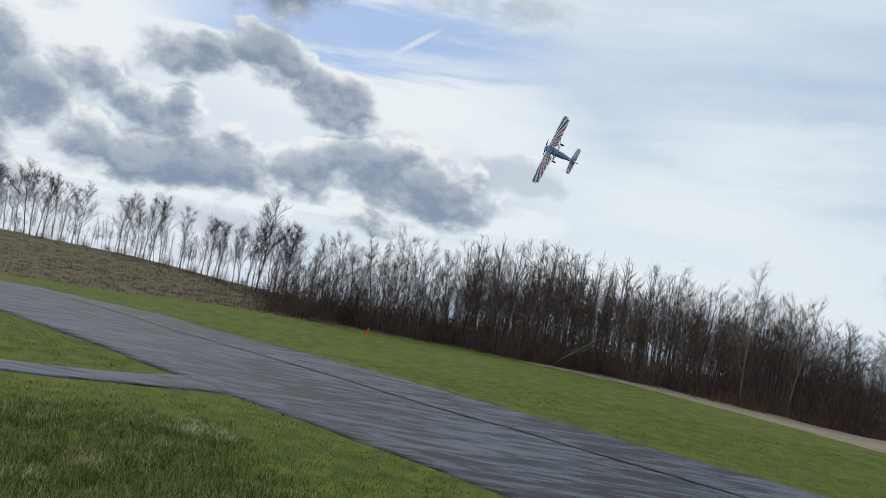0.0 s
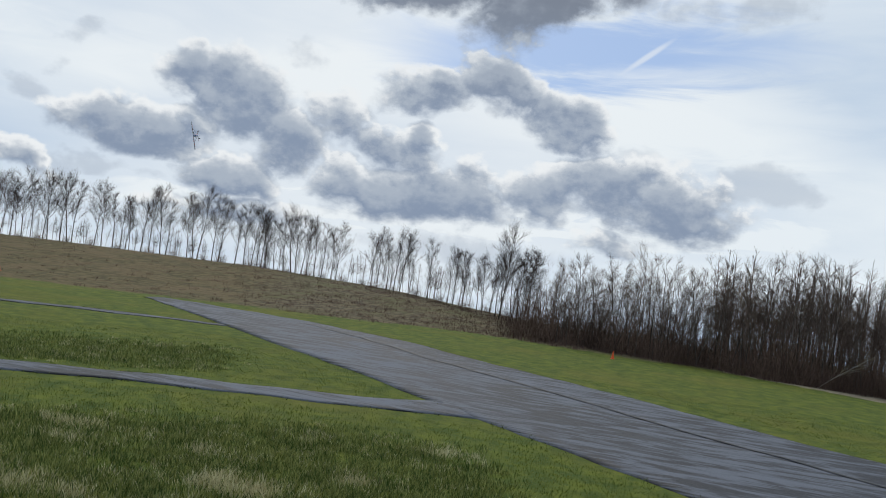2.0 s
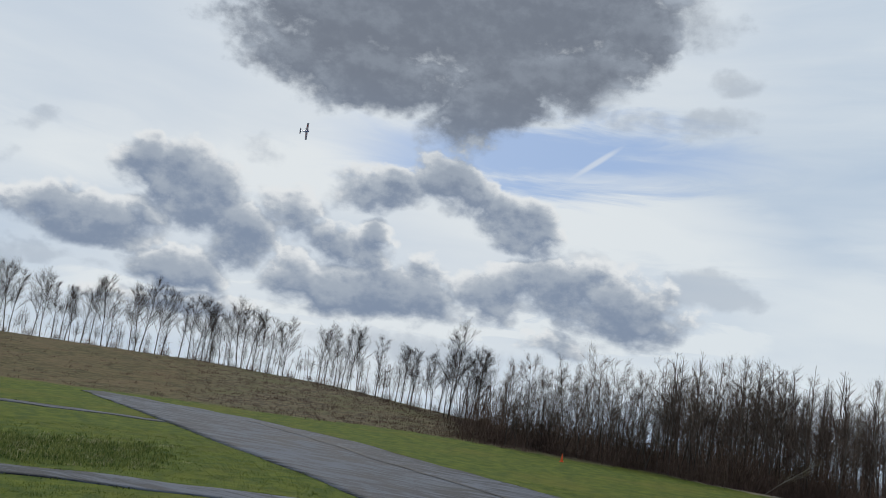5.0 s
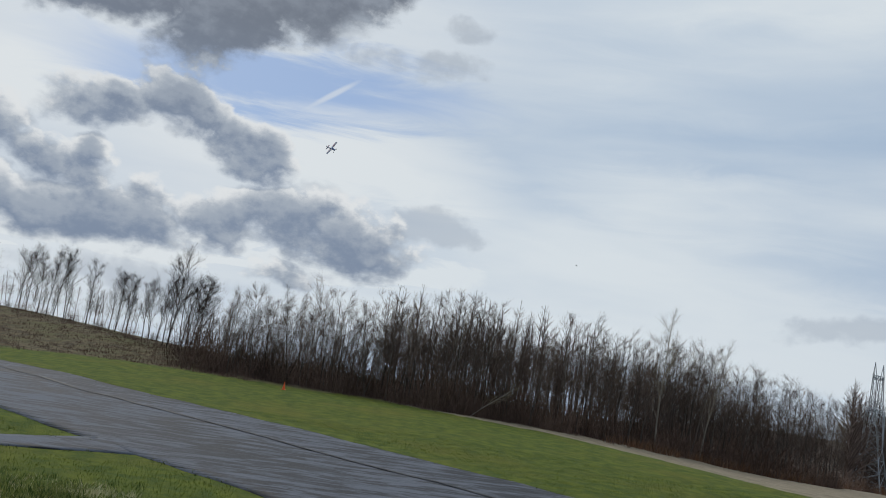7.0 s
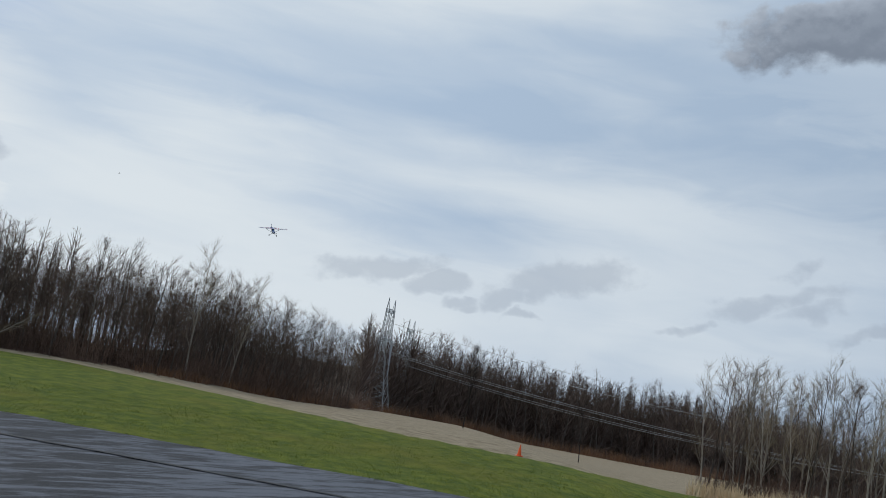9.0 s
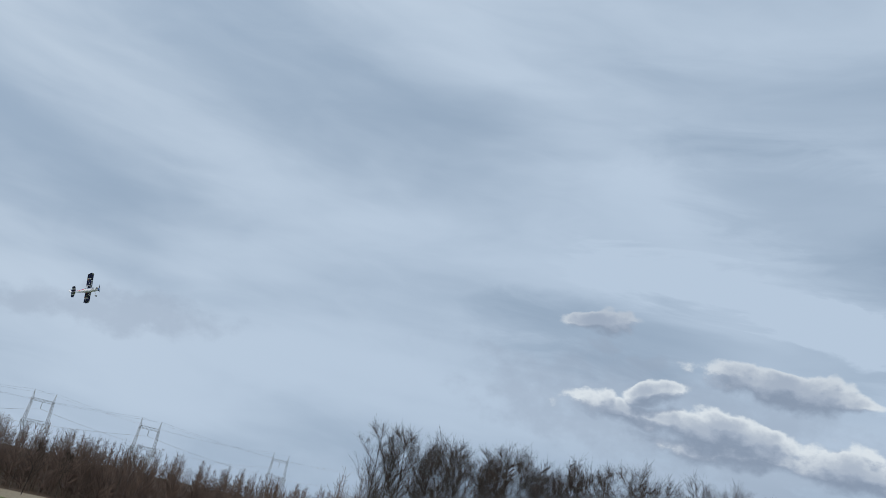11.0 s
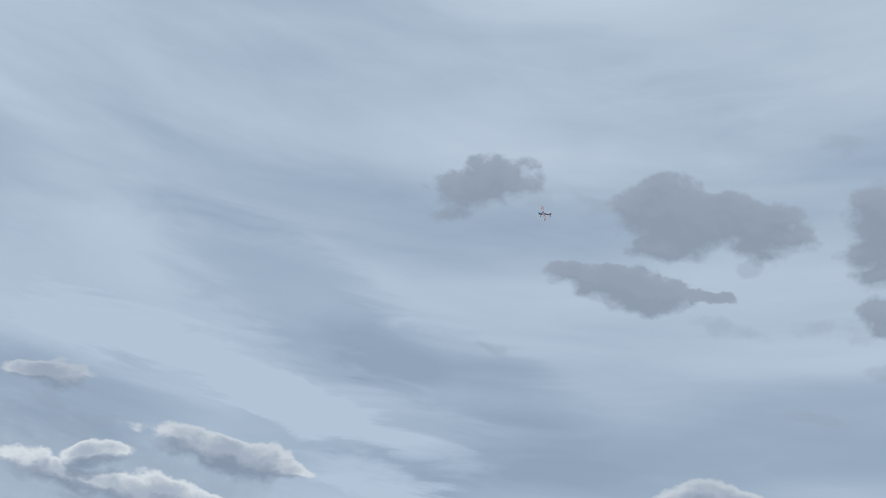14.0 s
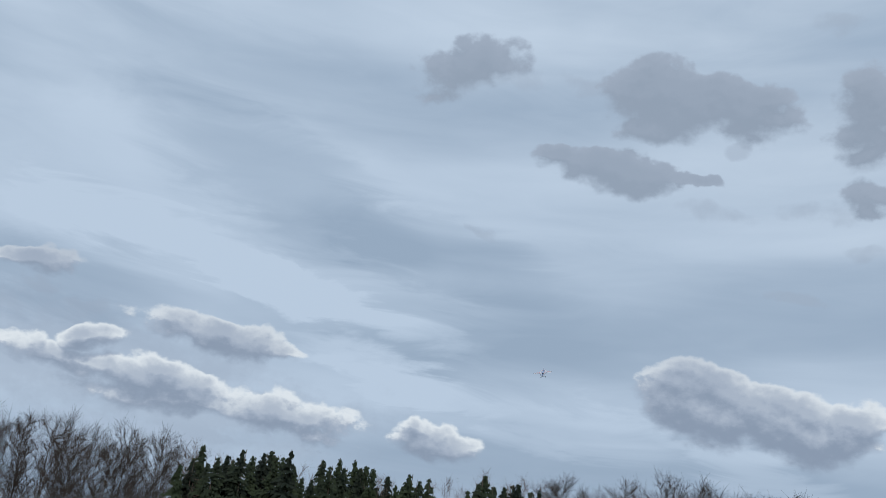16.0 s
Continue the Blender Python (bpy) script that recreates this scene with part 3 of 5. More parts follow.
def build_pavements():
    runway = strip("runway", [(48, -20.0), (25.0, -0.6), (2.3, 18.3), (-6.0, 25.3), (-23.6, 39.8), (-34.6, 48.6)],
                   [(55, -9.0), (30.2, 10.7), (13.3, 24.0), (-3.7, 37.4), (-13.6, 44.2), (-22.7, 49.2), (-34.2, 50.2)],
                   "weathered grey tarmac runway with pale drag marks", 0.02, 16, 130)
    strip("taxiway", [(-5.6, 24.9), (-8.7, 23.5), (-11.7, 22.3), (-17.4, 19.8), (-45, 7.5)],
          [(-7.2, 27.0), (-9.3, 25.1), (-12.5, 23.7), (-18.5, 21.2), (-46, 9.3)], "narrow damp tarmac path joining the runway", 0.026, 5, 60)
    strip("footpath", [(-22.6, 38.9), (-28.3, 36.4), (-32, 34.4), (-60, 18)], [(-23.2, 39.6), (-28.8, 37.6), (-32.5, 35.4), (-60.6, 19.2)],
          "thin grey tarmac path through grass", 0.02, 3, 50)
    # the tarred joint down the runway
    verts, faces = [], []
    for i in range(161):
        t = i / 160
        x, y = 42.0 - 64.0 * t, -3.8 + 51.0 * t
        x, y = x + 0.10 * noise.noise((i * 0.13, 0, 0)), y + 0.10 * noise.noise((i * 0.13, 4, 0))
        w = 0.09 + 0.04 * noise.noise((i * 0.4, 8, 0))
        for s in (-w, w):
            px, py = x + 0.623 * s, y + 0.782 * s
            verts.append(Vector((px, py, height(px, py) + 0.045)))
        if i:
            faces.append((2 * i - 2, 2 * i - 1, 2 * i + 1, 2 * i))
    part("joint", mesh_of("joint", verts, faces, SEAM), runway, "dark tar-filled joint")


build_ground()
build_pavements()


# ---- trees ----
def bent(rng, start, way, length, r0, r1, n, wander, rise=0.0):
    """A wandering, tapering limb as a chain of segments."""
    out, p, d = [], Vector(start), Vector(way).normalized()
    for i in range(n):
        d = (d + Vector((rng.uniform(-wander, wander), rng.uniform(-wander, wander), rng.uniform(-wander, wander) * 0.5 + rise))).normalized()
        q = p + d * (length / n)
        out.append((p.copy(), q.copy(), r0 + (r1 - r0) * i / n, r0 + (r1 - r0) * (i + 1) / n))
        p = q
    return out


def tree_meshes(seed, tall, slant, clear, limbs, reach, bark, twig, subs=5, twigs=5, droop=0.0, stems=1, leader=1.0, girth=0.0085):
    """A leafless tree: slant is the limbs' angle from the upright, clear the share of bare trunk, reach the longest limb."""
    rng = random.Random(seed)
    wood, fine = [], []
    for s in range(stems):
        lean = Vector((rng.uniform(-0.07, 0.07), rng.uniform(-0.07, 0.07), 1)) if stems == 1 else Vector((rng.uniform(-0.35, 0.35), rng.uniform(-0.35, 0.35), 1))
        h = tall * (1 if s == 0 else rng.uniform(0.6, 0.95))
        base = Vector((0, 0, -0.35)) if s == 0 else Vector((rng.uniform(-0.3, 0.3), rng.uniform(-0.3, 0.3), -0.35))
        trunk = bent(rng, base, lean, h * leader + 0.35, girth * h, 0.009, 9, 0.035, 0.03)
        wood += trunk
        for k in range(limbs):
            t = clear + (1 - clear) * (k + rng.random()) / limbs * 0.98
            i = min(8, int(t * 9))
            p = trunk[i][0].lerp(trunk[i][1], t * 9 - i)
            w = rng.uniform(0, 2 * math.pi)
            a = radians(slant * rng.uniform(0.65, 1.3))
            way = Vector((math.sin(a) * math.cos(w), math.sin(a) * math.sin(w), math.cos(a)))
            ln = reach * (1.15 - t) ** 0.7 * rng.uniform(0.65, 1.15)
            r = 0.42 * girth * h * (1.1 - t) + 0.007
            limb = bent(rng, p, way, ln, r, 0.006, 4, 0.2, 0.05 - droop)
            wood += limb
            for j in range(subs):
                u = 0.25 + 0.75 * (j + rng.random()) / subs
                n = min(3, int(u * 4))
                q = limb[n][0].lerp(limb[n][1], min(1.0, u * 4 - n))
                d = (limb[n][1] - limb[n][0]).normalized()
                side = Vector((rng.uniform(-1, 1), rng.uniform(-1, 1), rng.uniform(-0.25, 0.9) - droop * 4))
                sub = bent(rng, q, d + side * 1.15, ln * rng.uniform(0.35, 0.65), 0.0085, 0.005, 2, 0.25, 0.06 - droop * 2)
                fine += sub
                for m in range(twigs):
                    sg = sub[rng.randrange(2)]
                    o = sg[0].lerp(sg[1], rng.random())
                    e = (sg[1] - sg[0]).normalized() + Vector((rng.uniform(-1, 1), rng.uniform(-1, 1), rng.uniform(-0.35, 0.9) - droop * 8))
                    fine.append((o, o + e.normalized() * rng.uniform(0.35, 0.95) * (1 + droop * 3) * tall / 10, 0.0055, 0.0026))
    thick = [s for s in wood if s[2] > 0.05]
    thin = [s for s in wood if s[2] <= 0.05]
    t_mesh = mesh_of("trunk", *merged(tubes(thick, 6), tubes(thin, 3)), bark)
    c_mesh = mesh_of("crown", *tubes(fine, 3), twig)
    return t_mesh, c_mesh


def make_tree(meshes, label, category, group, name="tree"):
    root = tagged(new(name), label, category, group)
    part("trunk", meshes[0], root)
    part("crown", meshes[1], root)
    return root


def plant(proto, spot, size, turn, tall=1.0, lean=0.0):
    m = Matrix.Translation(spot) @ pose(0, 0, 0, lean, 0, turn)
    ob = copy_thing(proto, m)
    ob.scale = (size, size, size * tall)
    return ob


WOODS = "leafless woodland trees beside the field"
wood_kinds = [make_tree(tree_meshes(10 + i, 10.0, sl, cl, li, re, BARK, TWIG, 5, 5, stems=1 + i % 2), "slender leafless woodland tree with dark grey-brown bark", "tree", WOODS)
              for i, (sl, cl, li, re) in enumerate([(48, 0.22, 16, 3.0), (40, 0.32, 14, 2.7), (54, 0.2, 17, 3.2), (43, 0.38, 13, 2.5), (50, 0.28, 15, 2.9)])]
dense_kind = make_tree(tree_meshes(31, 8.0, 42, 0.2, 20, 2.2, BARK, TWIG, 6, 7), "low bushy leafless tree tangled with vines", "tree", WOODS)
pale_kinds = [make_tree(tree_meshes(40 + i, 10.0, 28, 0.22, 14, 3.0, PALE, PALE_TWIG, 5, 6, stems=st), "tall pale-barked leafless tree with upright twigs", "tree", "pale trees beside the reeds")
              for i, st in enumerate((1, 2, 1))]
RIDGE = "leafless trees along the bank's crest"
ridge_kinds = [make_tree(tree_meshes(50 + i, 8.0, sl, cl, li, re, SHADED_BARK, SHADED_TWIG, 8, 8, stems=1, girth=0.0088), "open-crowned leafless tree on the bank's crest", "tree", RIDGE)
               for i, (sl, cl, li, re) in enumerate([(40, 0.28, 20, 3.4), (34, 0.26, 17, 2.8), (45, 0.28, 20, 3.6), (31, 0.32, 16, 2.5)])]
willow_kind = make_tree(tree_meshes(60, 8.5, 45, 0.25, 18, 3.2, PALE, WILLOW, 6, 8, droop=0.10), "yellow-twigged willow with hanging shoots", "tree", "willows beside the reeds")
prototypes = [*wood_kinds, dense_kind, *pale_kinds, *ridge_kinds, willow_kind]

rng = random.Random(5)


def grove(name, planted, label):
    """Many trees of the kinds above, joined into one mesh that nobody could count."""
    verts, loops, slots, mats, n = [], [], [], [], 0
    for proto, m in planted:
        for piece in proto.children:
            me = piece.data
            co = np.empty(len(me.vertices) * 3)
            me.vertices.foreach_get("co", co)
            co = co.reshape(-1, 3) @ np.array(m.to_3x3()).T + np.array(m.translation)
            ix = np.empty(len(me.loops), dtype=np.int32)
            me.loops.foreach_get("vertex_index", ix)
            if me.materials[0] not in mats:
                mats.append(me.materials[0])
            verts.append(co)
            loops.append(ix + n)
            slots.append(np.full(len(me.polygons), mats.index(me.materials[0]), dtype=np.int32))
            n += len(co)
    co, ix, slot = np.concatenate(verts), np.concatenate(loops), np.concatenate(slots)
    me = bpy.data.meshes.new(name)
    me.vertices.add(n)
    me.vertices.foreach_set("co", co.ravel())
    me.loops.add(len(ix))
    me.loops.foreach_set("vertex_index", ix)
    me.polygons.add(len(slot))
    me.polygons.foreach_set("loop_start", np.arange(0, len(ix), 4, dtype=np.int32))
    me.polygons.foreach_set("material_index", slot)
    for m in mats:
        me.materials.append(m)
    me.update(calc_edges=True)
    return tagged(new(name, me), label, "trees", kind="stuff")


def top_of_wood(az):
    """How high the wood's tops stand over the eye's level, in degrees, by heading."""
    return table(az, (-10, -8, -5, -2.7, 0, 2.1, 5, 9, 12.5, 15, 18, 20.7, 24, 26, 28, 30, 32), (1.4, 2.4, 2.4, 3.9, 3.2, 3.7, 4.6, 4.0, 3.7, 4.1, 3.5, 3.9, 3.1, 2.3, 1.9, 1.7, 1.3))


def wood_here(kinds, az, d, cut=1.0, tilt=0.0):
    spot = at(az, d)
    want = (4.4 + d * math.tan(radians(top_of_wood(az))) - spot.z) * cut
    return plant(rng.choice(kinds), spot, want / 11.9, rng.uniform(0, 360), 1.0, tilt)


# the near wood, front rows first
az = -8.5
inner = []
while az < 31.6:
    d = wood_edge(az) + rng.uniform(1.2, 4.5)
    wood_here(wood_kinds, az, d, rng.uniform(0.62, 1.08) if rng.random() < 0.7 else rng.uniform(0.5, 0.7), rng.uniform(-4, 4))
    az += rng.uniform(0.16, 0.40) if az < 20 else rng.uniform(0.3, 0.6)
az = -9.5
while az < 31.6:
    d = wood_edge(az) + rng.uniform(5, 26)
    spot = at(az, d)
    want = (4.4 + d * math.tan(radians(top_of_wood(az))) - spot.z) * rng.uniform(0.62, 0.95) / 11.6
    inner.append((rng.choice(wood_kinds if rng.random() < 0.85 else pale_kinds), Matrix.Translation(spot) @ pose(0, 0, 0, rng.uniform(-3, 3), 0, rng.uniform(0, 360)) @ Matrix.Diagonal((want, want, want, 1))))
    az += rng.uniform(0.28, 0.52) if az < 16 else rng.uniform(0.14, 0.26)
az = 20.0
while az < 31.6:
    d = wood_edge(az) + rng.uniform(1.5, 6)
    spot = at(az, d)
    want = (4.4 + d * math.tan(radians(top_of_wood(az))) - spot.z) * rng.uniform(0.55, 1.0) / 11.6
    inner.append((rng.choice(wood_kinds), Matrix.Translation(spot) @ pose(0, 0, 0, rng.uniform(-3, 3), 0, rng.uniform(0, 360)) @ Matrix.Diagonal((want, want, want, 1))))
    az += rng.uniform(0.2, 0.45)
grove("inner_wood", inner, "deep ranks of leafless trees inside the wood")
for az, cut in ((-6.5, 1.0), (-5.2, 0.9), (-3.2, 0.72), (-1.0, 0.7), (4.2, 0.66), (11.0, 0.6), (17.5, 0.75), (19.0, 0.7), (20.2, 0.62), (26.0, 0.8), (27.4, 0.7), (30.5, 0.8)):
    d = wood_edge(az) + rng.uniform(1.0, 3.0)
    spot = at(az, d)
    plant(dense_kind, spot, (4.4 + d * math.tan(radians(top_of_wood(az))) - spot.z) * cut / 8.6, rng.uniform(0, 360))
# a fallen, leaning stem and the two tall pale ones over the wood
for az, d, size, tilt in ((20.8, 67, 1.0, 0), (23.6, 75, 0.95, 8), (8.6, 57.5, 0.42, 55)):
    plant(pale_kinds[0], at(az, d), size, 40, 1.0, tilt)

# the bank's crest
az = -47.0
while az < -9.5:
    if not -22.6 < az < -21.2:
        d = table(az, AZ_KNOTS, CREST) + rng.uniform(1, 8)
        spot = at(az, d)
        top = table(az, (-47, -42, -40.5, -37, -35, -31, -28, -26, -24, -22, -19, -16, -13, -9), (2.2, 2.0, 2.5, 1.6, 2.4, 2.5, 1.6, 2.3, 1.9, 1.4, 1.8, 1.1, 0.9, 1.6))
        want = 4.4 + d * math.tan(radians(top * rng.uniform(0.72, 1.2) + 0.35)) - spot.z
        plant(rng.choice(ridge_kinds), spot, want / 8.5, rng.uniform(0, 360), 1.0, rng.uniform(-4, 4))
    az += rng.uniform(0.2, 0.7) if rng.random() < 0.8 else rng.uniform(0.9, 1.5)
spot = at(-12.0, 73)
plant(ridge_kinds[0], spot, (4.4 + 73 * math.tan(radians(3.3)) - spot.z) / 8.4, 70)

# the clump with reeds
az = 55.2
while az < 73.4:
    d = mown_edge(az) + 3.5 + rng.uniform(0, 9)
    spot = at(az, d)
    top = table(az, (55, 56.3, 57.5, 59, 60.5, 62.5, 64, 65.5, 67, 69.5, 72.3, 74), (2.4, 3.5, 2.4, 3.7, 2.2, 3.9, 2.6, 3.8, 2.5, 2.8, 3.0, 1.5))
    want = 4.4 + d * math.tan(radians(top * rng.uniform(0.62, 0.92))) - spot.z
    plant(rng.choice(pale_kinds if rng.random() < 0.55 else wood_kinds), spot, want / 10.4, rng.uniform(0, 360), 1.0, rng.uniform(-6, 6))
    az += rng.uniform(0.22, 0.5)
for az, d, size in ((67.6, 64, 0.88), (69.2, 66, 0.92), (70.6, 67, 0.82), (72.4, 67, 0.72)):
    plant(willow_kind, at(az, d), size, rng.uniform(0, 360))
plant(pale_kinds[2], at(71.8, 60.5), 0.8, 15, 1.0, 5)

# the far wood beyond the dry field, and the valley wood behind the pylons
far = []
for lo, hi, gap, near, deep in ((31.5, 61, 0.34, 0, 26), (60, 128, 0.62, 332, 30)):
    az = lo
    while az < hi:
        d = (near or valley_edge(az) + 4) + rng.uniform(0, deep)
        spot = at(az, d)
        top = table(az, (31, 36, 41, 47, 53, 60, 74, 81, 89, 96, 104, 128), (1.5, 1.35, 1.1, 0.5, 0.6, 0.4, -0.7, -0.8, -0.6, -0.5, -1.0, -0.6))
        want = (4.4 + d * math.tan(radians(top + rng.uniform(-1.3, -0.1))) - spot.z) / 10.4
        far.append((rng.choice(wood_kinds), Matrix.Translation(spot) @ pose(0, 0, 0, 0, 0, rng.uniform(0, 360)) @ Matrix.Diagonal((want, want, want, 1))))
        az += gap * rng.uniform(0.6, 1.4)
grove("field_wood", far, "leafless woodland beyond the dry field and the valley")
for az, d, size in ((39.5, 150, 1.7), (47.4, 120, 1.02), (107.6, 240, 1.65), (109.5, 250, 1.5)):
    plant(ridge_kinds[1] if az < 100 else ridge_kinds[2], at(az, d), size, rng.uniform(0, 360))

# behind the pilots: bare trees, then firs
rear = []
az = 128.0
while az < 204:
    d = rng.uniform(84, 104)
    spot = at(az, d)
    top = table(az, (128, 141, 146, 151, 156, 168, 176, 184, 204), (4.3, 4.6, 4.8, 4.9, 4.3, 4.2, 5.4, 5.8, 5.0))
    bare = az < 153 or az > 176
    want = (4.4 + d * math.tan(radians(top * rng.uniform(0.72, 1.05))) - spot.z) / (8.6 if bare else 10.4)
    rear.append((rng.choice(ridge_kinds if bare else wood_kinds), Matrix.Translation(spot) @ pose(0, 0, 0, rng.uniform(-3, 3), 0, rng.uniform(0, 360)) @ Matrix.Diagonal((want, want, want, 1))))
    az += rng.uniform(0.35, 0.8)
grove("rear_trees", rear, "leafless trees behind the pilots' side of the field")


def fir_meshes(seed, tall):
    rn = random.Random(seed)
    trunk = tubes(bent(rn, (0, 0, -0.4), (0, 0, 1), tall + 0.3, 0.16, 0.015, 7, 0.02), 6)
    verts, faces = [], []
    levels = 30
    for i in range(levels):
        t = i / levels
        z, reach = tall * (0.10 + 0.89 * t), (1 - t) ** 0.8 * tall * 0.23 * rn.uniform(0.6, 1.15) + 0.08
        for k in range(16):
            a = rn.uniform(0, 2 * math.pi)
            ln = reach * rn.uniform(0.4, 1.35)
            out, side = Vector((math.cos(a), math.sin(a), 0)), Vector((-math.sin(a), math.cos(a), 0))
            p = Vector((0, 0, z + rn.uniform(-0.15, 0.15)))
            for s in range(4):
                u0, u1 = s / 4, (s + 1.3) / 4
                q0, q1 = p + out * ln * u0 + Vector((0, 0, -0.35 * ln * u0 + 0.25 * ln * u0 * u0)), p + out * ln * min(1.05, u1) + Vector((0, 0, -0.30 * ln * u1 + rn.uniform(-0.1, 0.1)))
                w = ln * 0.26 * (1.1 - u0) + 0.05
                n = len(verts)
                verts += [q0 + side * w * rn.uniform(0.4, 1) + Vector((0, 0, -0.08)), q0 - side * w * rn.uniform(0.4, 1) + Vector((0, 0, -0.08)), q1, q0 + Vector((0, 0, 0.10))]
                faces += [(n, n + 2, n + 3), (n + 1, n + 3, n + 2)]
    return mesh_of("trunk", *trunk, BARK), mesh_of("crown", verts, faces, NEEDLE)


fir_kinds = [make_tree(fir_meshes(70 + i, 9.0), "dark green pointed fir tree", "tree", "firs behind the field", "fir_tree") for i in range(3)]
prototypes += fir_kinds
fir_az = 152.5
while fir_az < 176.5:
    if not 168.6 < fir_az < 170.8:
        d = rng.uniform(76, 92)
        spot = at(fir_az, d)
        top = table(fir_az, (152, 155, 157, 159.5, 161, 163, 165, 167.3, 168.5, 171, 173, 176), (3.6, 4.4, 3.7, 4.6, 4.1, 4.4, 4.0, 4.7, 4.0, 4.7, 4.3, 4.6)) * rng.uniform(0.6, 1.0) + 1.0
        plant(rng.choice(fir_kinds), spot, (4.4 + d * math.tan(radians(top)) - spot.z) / 9.0, rng.uniform(0, 360), 1.0)
    fir_az += rng.uniform(0.32, 0.75)
for ob in prototypes:
    for piece in list(ob.children):
        bpy.data.objects.remove(piece)
    bpy.data.objects.remove(ob)


# ---- brush, reeds and grass ----
def thicket_mesh(seed, wide, tall, stems):
    rn = random.Random(seed)
    segs = []
    for i in range(stems):
        p = Vector((rn.gauss(0, wide * 0.3), rn.gauss(0, wide * 0.3), -0.2))
        way = Vector((rn.uniform(-0.45, 0.45), rn.uniform(-0.45, 0.45), 1))
        ln = tall * rn.uniform(0.45, 1.1)
        stem = bent(rn, p, way, ln, 0.016, 0.006, 3, 0.2)
        segs += stem
        for k in range(5):
            s = rn.choice(stem)
            o = s[0].lerp(s[1], rn.random())
            e = Vector((rn.uniform(-1, 1), rn.uniform(-1, 1), rn.uniform(-0.1, 1)))
            segs.append((o, o + e.normalized() * rn.uniform(0.25, 0.7), 0.010, 0.005))
    return tubes(segs, 3)


shrub_kinds = [tagged(new("shrub", mesh_of("shrub", *thicket_mesh(80 + i, 2.4, 2.0, 60), BRUSH)), "leafless brown shrub thicket at the wood's edge", "shrub", "shrubs along the wood") for i in range(3)]


def shrub(az, d, size, tall=1.0):
    ob = copy_thing(rng.choice(shrub_kinds), Matrix.Translation(at(az, d)) @ pose(0, 0, 0, 0, 0, rng.uniform(0, 360)))
    ob.scale = (size, size, size * tall)


az = -11.0
while az < 31.5:
    shrub(az, wood_edge(az) + rng.uniform(0.3, 3.5), rng.uniform(0.6, 1.25), rng.uniform(0.7, 1.3))
    shrub(az + 0.2, wood_edge(az) + rng.uniform(3, 12), rng.uniform(0.9, 1.6), rng.uniform(0.9, 1.5))
    az += rng.uniform(0.5, 0.9) if az < 20 else rng.uniform(0.3, 0.55)
az = 26.0
while az < 58:
    shrub(az, table(az, (26, 30, 31.5, 33, 36, 40, 50, 58), (86, 112, 150, 222, 250, 268, 282, 290)) + rng.uniform(-2, 9), rng.uniform(1.2, 2.6), rng.uniform(0.6, 1.1))
    az += rng.uniform(0.4, 0.8)
az = 55.5
while az < 73.5:
    shrub(az, mown_edge(az) + 4 + rng.uniform(0, 9), rng.uniform(0.8, 1.4), rng.uniform(0.8, 1.4))
    az += rng.uniform(0.4, 0.8)
az = -46.0
while az < -10:
    shrub(az, table(az, AZ_KNOTS, CREST) + rng.uniform(1, 6), rng.uniform(0.35, 0.7))
    az += rng.uniform(0.8, 1.9)
az = 128.0
while az < 204:
    shrub(az, 78 + rng.uniform(0, 12), rng.uniform(1.2, 2.2), rng.uniform(0.9, 1.6))
    az += rng.uniform(0.7, 1.3)
for ob in shrub_kinds:
    bpy.data.objects.remove(ob)


def far_wood(name, lo, hi, near, deep, count, tall, label, thin=1.0):
    """Ranks of far trees that nobody could count, in one mesh."""
    rn = random.Random(name)
    segs = []
    for i in range(count):
        az = rn.uniform(lo, hi)
        p = at(az, (near(az) if callable(near) else near) + rn.random() * deep)
        h = tall * rn.uniform(0.65, 1.05)
        top = p + Vector((rn.uniform(-0.6, 0.6), rn.uniform(-0.6, 0.6), h))
        segs.append((p - Vector((0, 0, 0.6)), top, 0.009 * h, 0.015))
        for k in range(34 if thin < 1.2 else 58):
            t = rn.uniform(0.3 if thin < 1.2 else 0.05, 0.97)
            o = p.lerp(top, t)
            e = Vector((rn.uniform(-1, 1), rn.uniform(-1, 1), rn.uniform(0.3, 1.5))).normalized()
            segs.append((o, o + e * h * min(0.75, 1.1 - t) * rn.uniform(0.25, 0.5), 0.0045 * h * (1.2 - t) * thin, 0.012 * thin))
    tagged(new(name, mesh_of(name, *tubes(segs, 3), SHADED_TWIG if name == "ridge_saplings" else HAZE_TWIG)), label, "trees", kind="stuff")


far_wood("far_wood", 32, 62, lambda a: valley_edge(a) + 12, 70, 860, 27.0, "dense dark leafless woodland beyond the dry field", 1.7)
far_wood("valley_wood", 58, 130, 345, 90, 1250, 24.0, "dense dark leafless woodland across the valley", 1.7)
far_wood("back_wood", 2, 30, lambda a: wood_edge(a) + 14, 40, 330, 9.0, "thin leafless trees at the back of the wood")
far_wood("ridge_saplings", -47, -9, lambda a: table(a, AZ_KNOTS, CREST) + 1, 12, 190, 3.6, "thin leafless saplings along the bank's crest", 0.7)
far_wood("rear_wood", 126, 205, 92, 28, 430, 10.5, "leafless trees behind the fir row")


